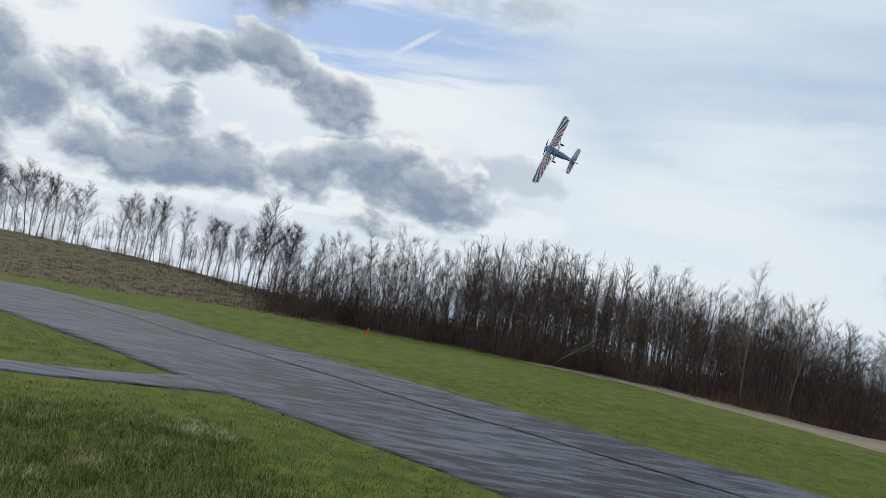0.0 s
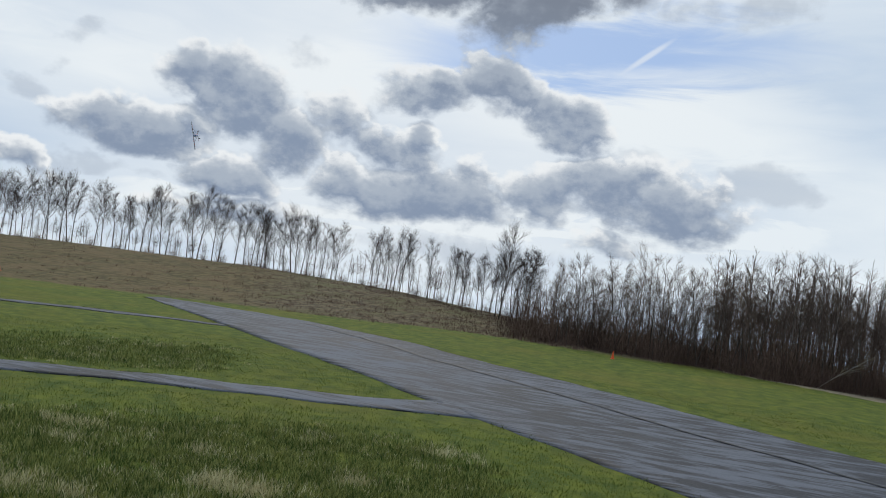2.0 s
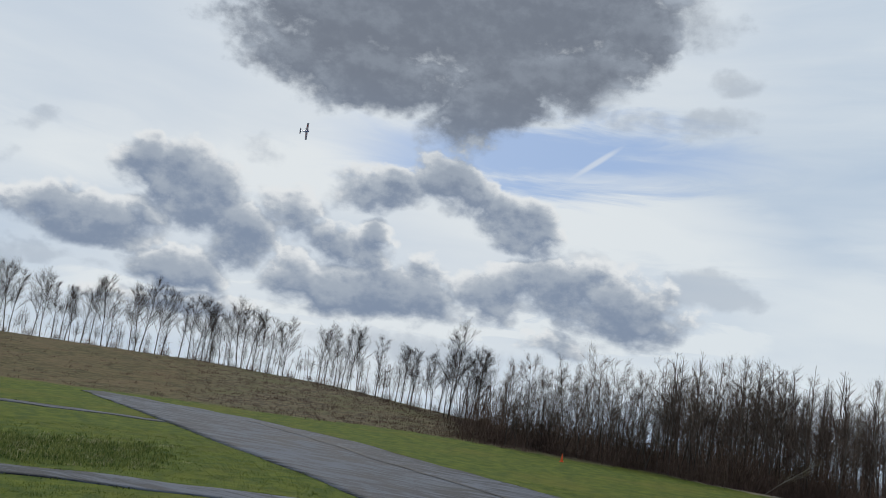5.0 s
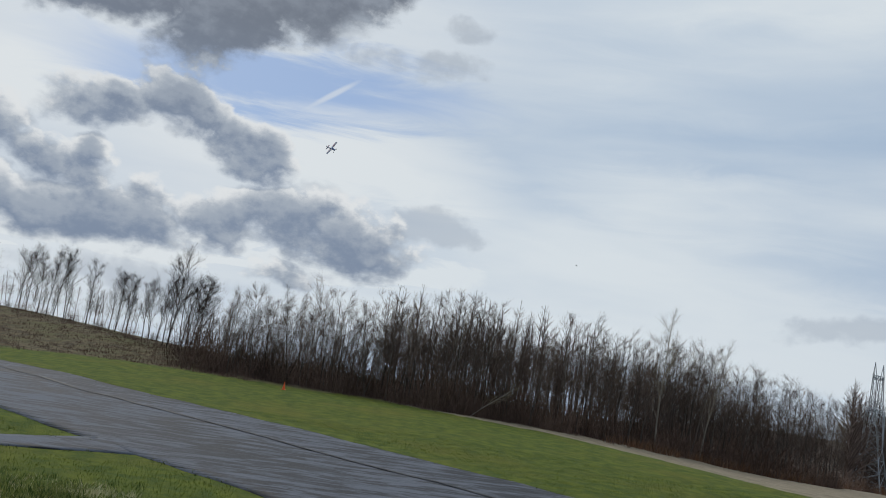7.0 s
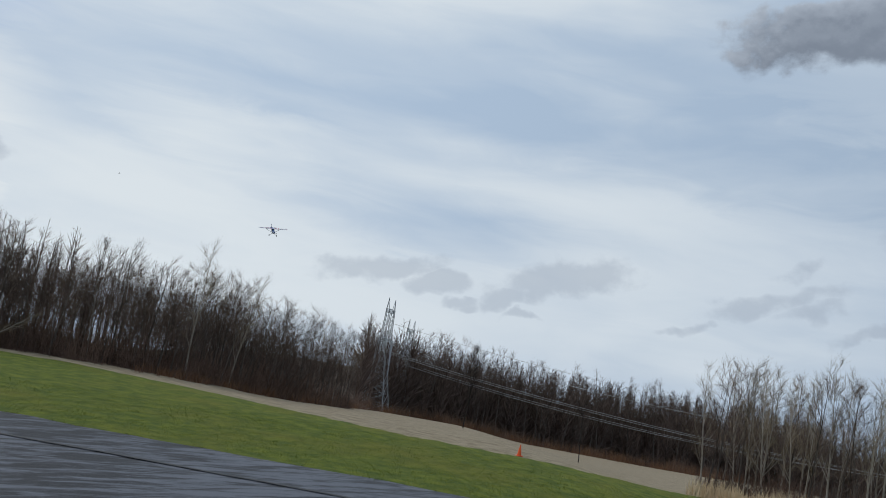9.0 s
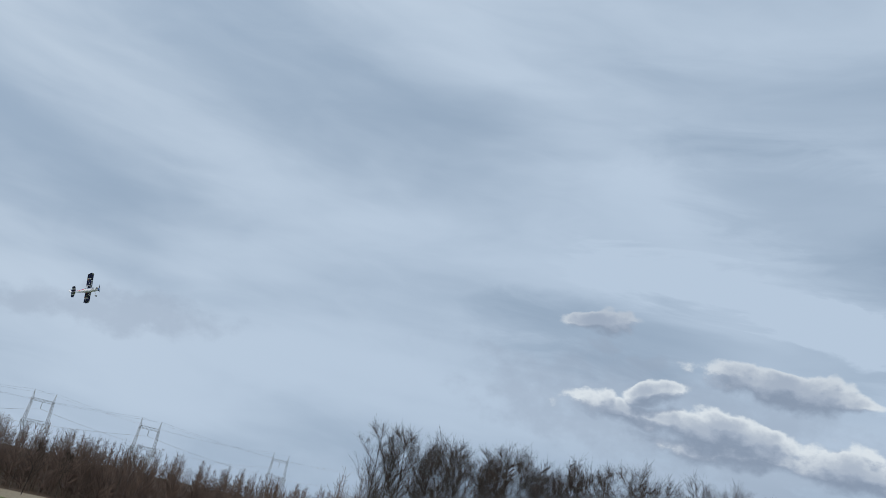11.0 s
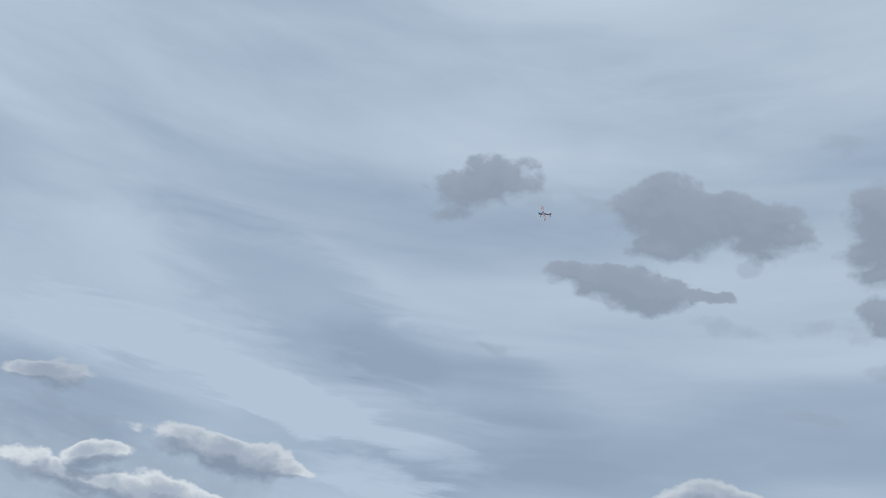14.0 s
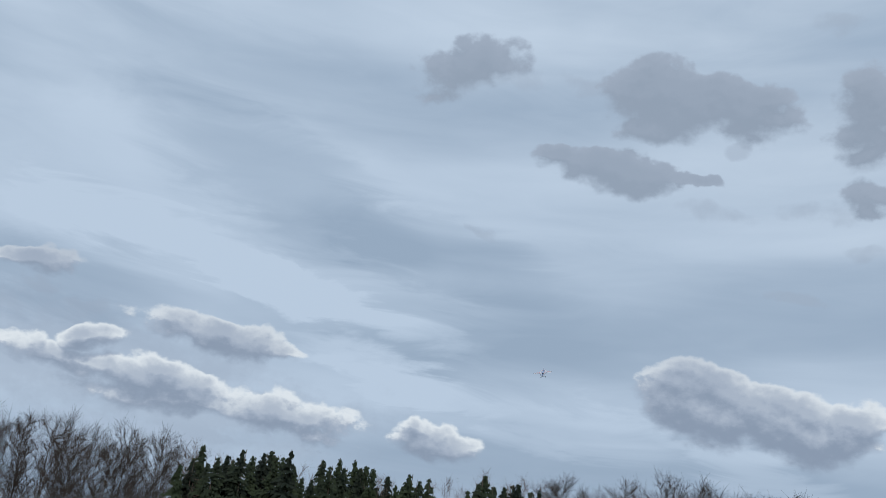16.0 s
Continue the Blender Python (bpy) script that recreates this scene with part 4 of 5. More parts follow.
def blades(name, spots, tall, wide, count, spread, mat, label, lean=0.45, seed=1):
    """Grass or reed tufts: curved pointed blades round each spot, in one mesh."""
    rn = random.Random(seed)
    verts, faces = [], []
    for p, size in spots:
        for i in range(count):
            a, r = rn.uniform(0, 2 * math.pi), spread * size * math.sqrt(rn.random())
            o = Vector((p.x + r * math.cos(a), p.y + r * math.sin(a), 0))
            o.z = p.z - 0.02
            b = rn.uniform(0, 2 * math.pi)
            side = Vector((math.cos(b), math.sin(b), 0)) * wide * 0.5
            h = tall * size * rn.uniform(0.5, 1.15)
            tip = o + Vector((rn.uniform(-lean, lean) * h, rn.uniform(-lean, lean) * h, h))
            mid = o.lerp(tip, 0.55) + Vector((0, 0, 0.10 * h))
            n = len(verts)
            verts += [o - side, o + side, mid + side * 0.7, mid - side * 0.7, tip]
            faces += [(n, n + 1, n + 2, n + 3), (n + 3, n + 2, n + 4)]
    tagged(new(name, mesh_of(name, verts, faces, mat)), label, "grass", kind="stuff")


def paved(x, y):
    """True on the runway and the two paths."""
    across = 0.639 * x + 0.769 * y
    if 15.3 < across < 27.5 and x > -36:
        return True
    for ax, ay, bx, by, w in ((-5.5, 25.6, -18.0, 20.4, 1.5), (-18.0, 20.4, -46, 8.3, 1.5), (-22.5, 39.3, -32, 34.9, 1.0), (-32, 34.9, -60, 18.6, 1.0)):
        t = max(0, min(1, ((x - ax) * (bx - ax) + (y - ay) * (by - ay)) / ((bx - ax) ** 2 + (by - ay) ** 2)))
        if math.hypot(x - ax - t * (bx - ax), y - ay - t * (by - ay)) < w:
            return True
    return False


def rough_here(x, y):
    """How rank the grass stands: thick on the bank before the camera and between the paths, mown elsewhere."""
    d, az = math.hypot(x, y), math.degrees(math.atan2(x, y))
    near = (1 - step(19.5, 22.5, d)) * (1 - step(-16, -5, az + 1.2 * (d - 17)))
    strip_ = step(27.5, 30, d) * (1 - step(33, 37, d)) * (1 - step(-32, -28, az))
    return max(near, strip_)


rank, straw_spots, short = [], [], []
g = random.Random(11)
while len(short) < 15000:
    az, d = g.uniform(-47, 72), 14.5 + 26 * g.random() ** 1.2
    x, y = d * math.sin(radians(az)), d * math.cos(radians(az))
    if paved(x, y):
        continue
    p = Vector((x, y, height(x, y)))
    short.append((p, g.uniform(0.7, 1.2)))
while len(rank) < 4400:
    az, d = g.uniform(-50, 4), g.uniform(13.5, 37)
    x, y = d * math.sin(radians(az)), d * math.cos(radians(az))
    k = rough_here(x, y)
    patch = noise.noise((x * 0.55, y * 0.55, 2)) + 0.5 * noise.noise((x * 1.7, y * 1.7, 6))
    if paved(x, y) or g.random() > k or patch < -0.55:
        continue
    p = Vector((x, y, height(x, y)))
    (straw_spots if patch > 0.50 or g.random() < 0.09 else rank).append((p, g.uniform(0.6, 1.2) * (0.8 + 0.6 * max(0, patch))))
blades("mown_grass", short, 0.075, 0.016, 6, 0.28, TURF_BLADE, "short mown green grass", 0.6, 2)
blades("rank_grass", rank, 0.20, 0.018, 18, 0.30, BLADE, "rank tufted green grass", 0.6, 3)
blades("straw_tufts", straw_spots, 0.17, 0.018, 18, 0.28, STRAW, "bleached dry grass tufts", 0.8, 4)
fringe = []
for line in ([(55, -9.2), (30.2, 10.5), (13.3, 23.9), (-3.7, 37.3), (-13.6, 44.1), (-22.7, 49.1)], [(48, -19.9), (25.0, -0.5), (2.3, 18.4), (-5.0, 24.6)], [(-7.0, 26.2), (-23.6, 39.8), (-34.6, 48.6)],
             [(-5.6, 24.9), (-8.7, 23.5), (-11.7, 22.3), (-17.4, 19.8), (-45, 7.5)], [(-7.6, 26.0), (-9.3, 25.1), (-12.5, 23.7), (-18.5, 21.2), (-46, 9.3)],
             [(-22.6, 38.9), (-28.3, 36.4), (-32, 34.4), (-60, 18)], [(-23.2, 39.6), (-28.8, 37.6), (-32.5, 35.4), (-60.6, 19.2)]):
    for (ax, ay), (bx, by) in zip(line, line[1:]):
        for i in range(int(math.dist((ax, ay), (bx, by)) * 9)):
            t = g.random()
            x, y = ax + (bx - ax) * t + g.gauss(0, 0.10), ay + (by - ay) * t + g.gauss(0, 0.10)
            if math.hypot(x, y) > 13:
                fringe.append((Vector((x, y, height(x, y))), g.uniform(0.6, 1.3)))
# the dark blade colour draws the shadow rim at the paving's edge
blades("verge_grass", fringe, 0.065, 0.022, 7, 0.16, SHADED_VERGE, "uneven grass fringe along the tarmac, coloured dark as edge shadow", 0.7, 5)
bank_spots = []
while len(bank_spots) < 2000:
    az = g.uniform(-47, -6)
    if az < -26 and g.random() > 0.3 + 0.7 * step(-34, -26, az):
        continue
    foot, crest = table(az, AZ_KNOTS, FOOT), table(az, AZ_KNOTS, CREST)
    bank_spots.append((at(az, g.uniform(foot - 1, crest + 3)), g.uniform(0.5, 1.3)))
blades("bank_grass", bank_spots, 0.22, 0.03, 9, 0.45, BRUSH, "dead brown weeds on the bank", 0.8, 6)
reed_spots = []
while len(reed_spots) < 520:
    az = g.uniform(54.6, 69.5)
    d = mown_edge(az) + g.uniform(0.2, 3.4)
    reed_spots.append((at(az, d), table(az, (54.6, 55.5, 57.2, 58, 59.5, 61.5, 63, 65, 69.5), (0.6, 1.05, 1.0, 0.6, 0.8, 0.75, 0.4, 0.45, 0.3)) * g.uniform(0.45, 1.15)))
blades("reeds", reed_spots, 1.7, 0.035, 13, 0.45, REED, "tall bleached tan reeds", 0.22, 7)
weed_spots = []
while len(weed_spots) < 900:
    az = g.uniform(18, 58)
    edge = table(az, (18, 22, 26, 30, 31.5, 33, 36, 40, 50, 58), (60, 68, 82, 104, 142, 218, 246, 262, 276, 284))
    weed_spots.append((at(az, edge + g.uniform(-1.5, 6)), g.uniform(0.5, 1.4) * edge / 60))
blades("red_weeds", weed_spots, 0.6, 0.05, 9, 0.5, material("rust_weed", (0.13, 0.065, 0.035), (0.24, 0.13, 0.07), 0.8, 0.9, 12, 0), "rusty dead weeds along the dry field", 0.6, 8)


# ---- traffic cones ----
def cone_thing(spot, size):
    root = tagged(new("traffic_cone"), "orange plastic traffic cone on a square base", "traffic cone", "cones marking the field")
    bm = bmesh.new()
    bmesh.ops.create_cone(bm, cap_ends=True, segments=20, radius1=0.14, radius2=0.028, depth=0.66, matrix=Matrix.Translation((0, 0, 0.37)))
    bmesh.ops.bevel(bm, geom=[e for e in bm.edges if e.calc_face_angle(0) > 1.0], offset=0.008, segments=2, affect="EDGES")
    me = bpy.data.meshes.new("body")
    bm.to_mesh(me)
    me.materials.append(CONE)
    part("body", me, root)
    bm = bmesh.new()
    bmesh.ops.create_cube(bm, size=1, matrix=Matrix.Translation((0, 0, 0.02)) @ Matrix.Diagonal((0.38, 0.38, 0.04, 1)))
    bmesh.ops.bevel(bm, geom=bm.edges[:], offset=0.012, segments=2, affect="EDGES")
    me = bpy.data.meshes.new("base")
    bm.to_mesh(me)
    me.materials.append(CONE)
    part("base", me, root)
    root.matrix_basis = Matrix.Translation(spot)
    root.scale = (size,) * 3


cone_thing(seen(-4.1, -4.6), 0.72)
cone_thing(seen(-44.0, -3.5), 0.72)
cone_thing(seen(43.5, -6.0), 0.80)
cone_thing(seen(97.2, -5.25), 0.85)


# ---- the power line ----
def pylon(spot, turn, tall, label="grey steel lattice pylon with twin peaks"):
    root = tagged(new("pylon"), label, "pylon", "pylons of the power line")
    k = tall / 38.0
    corners = [(sx, sy) for sx in (-1, 1) for sy in (-1, 1)]
    levels = ((-1.0, 5.4, 4.6), (13.0, 3.1, 2.2), (24.0, 6.2, 1.3))
    rings = [[Vector((sx * w, sy * y, z)) for sx, sy in corners] for z, w, y in levels]
    for low_ring, high_ring in zip(rings, rings[1:]):
        for a, b in zip(low_ring, high_ring):
            part("leg", mesh_of("leg", *tubes([(a * k, b * k, 0.20, 0.16)], 4), STEEL), root)
    for low_ring, high_ring, bays, sides in ((rings[0], rings[1], 4, ((0, 1), (1, 3), (3, 2), (2, 0))), (rings[1], rings[2], 3, ((0, 1), (3, 2)))):
        for i, j in sides:
            segs = []
            for n in range(bays):
                p, q = low_ring[i].lerp(high_ring[i], n / bays), low_ring[j].lerp(high_ring[j], (n + 1) / bays)
                u, v = low_ring[j].lerp(high_ring[j], n / bays), low_ring[i].lerp(high_ring[i], (n + 1) / bays)
                segs += [(p * k, q * k, 0.085, 0.085), (u * k, v * k, 0.085, 0.085), (v * k, q * k, 0.07, 0.07)]
            part("bracing", mesh_of("bracing", *tubes(segs, 3), STEEL), root)
    for sy in (-1, 1):
        for sx in (-1, 1):
            web = []
            for n in range(3):
                t0, t1 = n / 3, (n + 1) / 3
                out0, out1 = Vector((sx * 3.1, sy * 2.2, 13)).lerp(Vector((sx * 6.2, sy * 1.3, 24)), t0), Vector((sx * 3.1, sy * 2.2, 13)).lerp(Vector((sx * 6.2, sy * 1.3, 24)), t1)
                in0, in1 = Vector((sx * 2.4, sy * 2.2, 13.5)).lerp(Vector((sx * 3.4, sy * 1.3, 24)), t0), Vector((sx * 2.4, sy * 2.2, 13.5)).lerp(Vector((sx * 3.4, sy * 1.3, 24)), t1)
                web += [(in0 * k, in1 * k, 0.10, 0.10), (out0 * k, in1 * k, 0.06, 0.06), (in0 * k, out1 * k, 0.06, 0.06)]
            part("bracing", mesh_of("bracing", *tubes(web, 3), STEEL), root)
    for sx in (-1, 1):
        mast = []
        foot = [Vector((sx * 5.2, sy * 0.9, 24)) for sy in (-1, 1)] + [Vector((sx * 6.4, 0, 24.2))]
        head = [Vector((sx * 4.9, sy * 0.5, 34.4)) for sy in (-1, 1)] + [Vector((sx * 5.7, 0, 34.4))]
        peak = Vector((sx * 5.4, 0, 38.5))
        for a, b in zip(foot, head):
            mast += [(a * k, b * k, 0.13, 0.11), (b * k, peak * k, 0.10, 0.07)]
        for n in range(7):
            for i in range(3):
                j = (i + 1) % 3
                mast.append((foot[i].lerp(head[i], n / 7) * k, foot[j].lerp(head[j], (n + 1) / 7) * k, 0.06, 0.06))
        part("mast", mesh_of("mast", *tubes(mast, 3), STEEL), root)
    for z, w, h in ((23.6, 7.2, 1.2), (33.4, 5.6, 1.2)):
        beam = []
        for y in (-0.5, 0.5):
            for dz in (0, h):
                beam.append((Vector((-w, y, z + dz)) * k, Vector((w, y, z + dz)) * k, 0.10, 0.10))
            for n in range(10):
                x0, x1 = -w + 2 * w * n / 10, -w + 2 * w * (n + 1) / 10
                beam.append((Vector((x0, y, z + h * (n % 2))) * k, Vector((x1, y, z + h * ((n + 1) % 2))) * k, 0.06, 0.06))
        part("crossbeam", mesh_of("crossbeam", *tubes(beam, 3), STEEL), root)
    for x, z in ((-7.0, 23.6), (7.0, 23.6), (0, 33.4)):
        part("insulator", mesh_of("insulator", *tubes([(Vector((x, 0, z)) * k, Vector((x, 0, z - 3.2)) * k, 0.13, 0.13)], 6), STEEL), root, "hanging insulator string")
    root.matrix_basis = Matrix.Translation(spot) @ pose(0, 0, 0, 0, 0, turn)
    return root, k


def ends_of(root_k):
    root, k = root_k
    m = root.matrix_basis
    return [m @ (Vector(p) * k) for p in ((-7.0, 0, 20.4), (7.0, 0, 20.4), (0, 0, 30.2), (-5.4, 0, 38.5), (5.4, 0, 38.5))]


def cable(a, b, sag, thick):
    pts = []
    for i in range(25):
        t = i / 24
        p = a.lerp(b, t)
        p.z -= sag * 4 * t * (1 - t)
        pts.append(p)
    side = (b - a).cross(Vector((0, 0, 1))).normalized() * thick
    up = Vector((0, 0, thick))
    verts = [p + o for p in pts for o in (side, up, -side, -up)]
    faces = [(4 * i + j, 4 * i + (j + 1) % 4, 4 * i + 4 + (j + 1) % 4, 4 * i + 4 + j) for i in range(24) for j in range(4)]
    tagged(new("power_cable", mesh_of("power_cable", verts, faces, WIRE)), "long sagging overhead power cable", "cable", "cables of the power line")


def sited(az, d, top):
    """A pylon's foot and its height, so that its peaks reach so many degrees over the eye's level."""
    spot = at(az, d)
    return spot, 4.4 + d * math.tan(radians(top)) - spot.z


line_a = [(33.3, 240, 2.8), (86.2, 265, 2.2), (107.0, 430, 1.25), (122, 700, 0.9)]
line_b = [(34.9, 268, 1.6), (79.9, 300, 1.45), (113.5, 430, 1.1), (128, 700, 0.9)]
for sites in (line_a, line_b):
    built = []
    for n, (az, d, top) in enumerate(sites):
        spot, tall = sited(az, d, top)
        turn = (25 if n else 78) - az
        built.append(pylon(spot, turn, tall))
    for n, (p, q) in enumerate(zip(built, built[1:])):
        for i, (a, b) in enumerate(zip(ends_of(p), ends_of(q))):
            if n == 0 and i > 2:
                continue
            cable(a, b, 7.0 if i < 3 else 4.5, 0.045 if i < 3 else 0.022)


# ---- the model aeroplane: nose to +y, right wing to +x ----
def loft(sections, mat_of=None):
    """A skin over rounded cross-sections (y, half width, bottom, top, squareness)."""
    verts, faces, n = [], [], 20
    for y, w, lo, hi, sq in sections:
        for i in range(n):
            a = 2 * math.pi * i / n
            c, s = math.cos(a), math.sin(a)
            c, s = math.copysign(abs(c) ** sq, c), math.copysign(abs(s) ** sq, s)
            verts.append(Vector((w * c, y, (lo + hi) / 2 + (hi - lo) / 2 * s)))
    for k in range(len(sections) - 1):
        for i in range(n):
            j = (i + 1) % n
            faces.append((k * n + i, k * n + j, (k + 1) * n + j, (k + 1) * n + i))
    faces.append(tuple(range(n)))
    faces.append(tuple(range((len(sections) - 1) * n, len(sections) * n))[::-1])
    return verts, faces


def wing_skin(x0, x1, nx, lead, trail, z_of, thick, c0=0.0, c1=1.0, nc=18, round_tip=False):
    """A cambered surface from x0 to x1: the upper faces first, then the lower, then the edges."""
    verts, faces, upper = [], [], []
    rows = nx + 1
    def prof(u):
        return thick * 4 * (0.2969 * math.sqrt(max(u, 0)) - 0.126 * u - 0.3516 * u * u + 0.2843 * u ** 3 - 0.1036 * u ** 4) * 1.25
    for side in (1, -0.45):
        for i in range(rows):
            x = x0 + (x1 - x0) * i / nx
            l, tr = lead(x), trail(x)
            for j in range(nc + 1):
                u = c0 + (c1 - c0) * j / nc
                verts.append(Vector((x, l + (tr - l) * u, z_of(x) + side * prof(u))))
    w = nc + 1
    for s in range(2):
        o = s * rows * w
        for i in range(nx):
            for j in range(nc):
                a = o + i * w + j
                q = (a, a + 1, a + w + 1, a + w)
                faces.append(q if s == 0 else q[::-1])
                upper.append(s == 0)
    o = rows * w
    for i in range(nx):
        for j in (0, nc):
            a, b = i * w + j, (i + 1) * w + j
            faces.append((a, b, b + o, a + o))
            upper.append(True)
    for i in (0, nx):
        for j in range(nc):
            a = i * w + j
            faces.append((a, a + 1, a + 1 + o, a + o))
            upper.append(True)
    return verts, faces, upper


FILMS = [FILM_WHITE, FILM_RED, FILM_NAVY, FILM_BLUE]


def sunburst(verts, faces, upper, ox, oy, mirror=True):
    """Rays from near the wing root: white, red and navy above, navy and white below."""
    slots = []
    for face, up in zip(faces, upper):
        c = sum((verts[i] for i in face), Vector()) / len(face)
        a = math.degrees(math.atan2(c.y - oy, abs(c.x) - ox))
        k = math.floor((a + 90) / 4.4)
        if up:
            slots.append(3 if abs(c.x) < 0.09 else (0, 2, 0, 1, 0, 2, 0, 2, 0, 1)[k % 10])
        else:
            slots.append((2, 2, 0, 2, 2, 2)[(math.floor(abs(c.x) / 0.075) + (1 if c.y > 0.10 else 0) * 2) % 6])
    return slots


def build_aeroplane():
    root = tagged(new("model_aeroplane"), "high-wing radio model aeroplane with red, white and navy sunburst", "model aeroplane")
    fus = loft([(0.47, 0.055, -0.075, 0.045, 0.8), (0.44, 0.082, -0.105, 0.075, 0.75), (0.30, 0.092, -0.125, 0.085, 0.7), (0.22, 0.095, -0.130, 0.10, 0.65), (0.10, 0.096, -0.132, 0.165, 0.6),
                (-0.15, 0.094, -0.125, 0.165, 0.6), (-0.30, 0.082, -0.105, 0.115, 0.65), (-0.55, 0.055, -0.065, 0.075, 0.7), (-0.80, 0.030, -0.020, 0.055, 0.75), (-0.96, 0.014, 0.010, 0.045, 0.8)])
    slots = []
    for face in fus[1]:
        c = sum((fus[0][i] for i in face), Vector()) / len(face)
        slots.append(3 if c.z > 0.05 - 0.02 * max(0, -c.y) else (1 if 0.012 < c.z < 0.03 else 0))
    part("fuselage", mesh_of("fuselage", *fus, FILMS, slots, smooth=True), root, "white film-covered fuselage with blue back")
    cow = loft([(0.535, 0.035, -0.055, 0.025, 0.9), (0.53, 0.075, -0.095, 0.060, 0.8), (0.46, 0.090, -0.112, 0.080, 0.75), (0.425, 0.091, -0.114, 0.082, 0.75)])
    part("cowl", mesh_of("cowl", *cow, FILM_BLUE, smooth=True), root, "blue engine cowl")
    can = loft([(0.245, 0.070, 0.085, 0.105, 0.8), (0.16, 0.088, 0.060, 0.150, 0.7), (0.02, 0.0985, 0.045, 0.155, 0.6), (-0.20, 0.0935, 0.045, 0.140, 0.65), (-0.29, 0.07, 0.06, 0.118, 0.8)])
    part("canopy", mesh_of("canopy", *can, GLASS, smooth=True), root, "dark tinted cabin windows")

    def lead(x):
        return 0.215 - 0.05 * max(0, (abs(x) - 0.93) / 0.07) ** 2

    def trail(x):
        return -0.135 + 0.05 * max(0, (abs(x) - 0.93) / 0.07) ** 2

    def rise(x):
        return 0.178 + 0.012 * abs(x)

    v, f, up = wing_skin(-1.0, 1.0, 80, lead, trail, rise, 0.034, 0.0, 0.74)
    part("wing", mesh_of("wing", v, f, FILMS, sunburst(v, f, up, 0.02, 0.30)), root, "sunburst-striped wing")
    for sx in (-1, 1):
        v, f, up = wing_skin(0.14 * sx, 0.95 * sx, 36, lead, trail, rise, 0.034, 0.755, 1.0, 6)
        part("aileron", mesh_of("aileron", v, f, FILMS, sunburst(v, f, up, 0.02, 0.30)), root)
        strut = [(Vector((0.088 * sx, 0.09, -0.09)), Vector((0.52 * sx, 0.10, 0.172)), 0.009, 0.009), (Vector((0.088 * sx, 0.07, -0.09)), Vector((0.52 * sx, -0.06, 0.172)), 0.008, 0.008)]
        part("wing_strut", mesh_of("wing_strut", *tubes(strut, 6), FILM_WHITE), root)
        leg = [(Vector((0.06 * sx, 0.27, -0.11)), Vector((0.235 * sx, 0.285, -0.265)), 0.016, 0.010), (Vector((0.225 * sx, 0.285, -0.262)), Vector((0.275 * sx, 0.285, -0.262)), 0.006, 0.006)]
        part("gear_leg", mesh_of("gear_leg", *tubes(leg, 6), FILM_WHITE), root, "white landing gear leg")
        bm = bmesh.new()
        ring = bmesh.ops.create_circle(bm, segments=12, radius=0.022, matrix=Matrix.Translation((0.043, 0, 0)) @ Matrix.Rotation(radians(90), 4, "X"))["verts"]
        bmesh.ops.spin(bm, geom=[e for e in bm.edges], cent=(0, 0, 0), axis=(0, 0, 1), angle=2 * math.pi, steps=20, use_merge=True)
        me = bpy.data.meshes.new("tyre")
        bm.to_mesh(me)
        me.materials.append(RUBBER)
        wheel = part("wheel", mesh_of("wheel", *tubes([(Vector((0, 0, -0.014)), Vector((0, 0, 0.014)), 0.006, 0.006)], 8), ALLOY), root, m=Matrix.Translation((0.262 * sx, 0.285, -0.262)) @ pose(0, 0, 0, 0, 90, 0))
        part("tyre", me, wheel, "black rubber tyre")
        rim = loft([(-0.012, 0.024, -0.024, 0.024, 1.0), (0.012, 0.024, -0.024, 0.024, 1.0)])
        part("rim", mesh_of("rim", *rim, FILM_WHITE), wheel, "white hub", pose(0, 0, 0, 90, 0, 0))

    def s_lead(x):
        return -0.76 - 0.42 * max(0, abs(x) - 0.06) ** 1.5

    def s_trail(x):
        return -0.99 + 0.9 * max(0, abs(x) - 0.22) ** 2

    v, f, up = wing_skin(-0.36, 0.36, 36, s_lead, s_trail, lambda x: 0.045, 0.010, 0.0, 0.58, 10)
    part("tailplane", mesh_of("tailplane", v, f, FILMS, sunburst(v, f, up, -0.02, -0.70)), root, "striped tailplane")
    for sx in (-1, 1):
        v, f, up = wing_skin(0.015 * sx, 0.36 * sx, 18, s_lead, s_trail, lambda x: 0.045, 0.010, 0.60, 1.0, 5)
        part("elevator", mesh_of("elevator", v, f, FILMS, sunburst(v, f, up, -0.02, -0.70)), root)
    fin = [(0.0, -0.70, -0.93), (0.08, -0.78, -0.935), (0.16, -0.85, -0.94), (0.225, -0.90, -0.945)]
    rud = [(-0.02, -0.945, -1.06), (0.10, -0.945, -1.07), (0.19, -0.95, -1.055), (0.245, -0.955, -1.00)]
    for name, prof, mats in (("fin", fin, FILM_NAVY), ("rudder", rud, FILM_WHITE)):
        verts, faces = [], []
        for z, a, b in prof:
            verts += [Vector((sx * 0.008, y, 0.05 + z)) for sx in (-1, 1) for y in (a, b)]
        for k in range(len(prof) - 1):
            o = 4 * k
            faces += [(o, o + 1, o + 5, o + 4), (o + 2, o + 6, o + 7, o + 3), (o, o + 4, o + 6, o + 2), (o + 1, o + 3, o + 7, o + 5)]
        o = 4 * (len(prof) - 1)
        faces += [(o, o + 1, o + 3, o + 2), (0, 2, 3, 1)]
        part(name, mesh_of(name, verts, faces, mats), root)
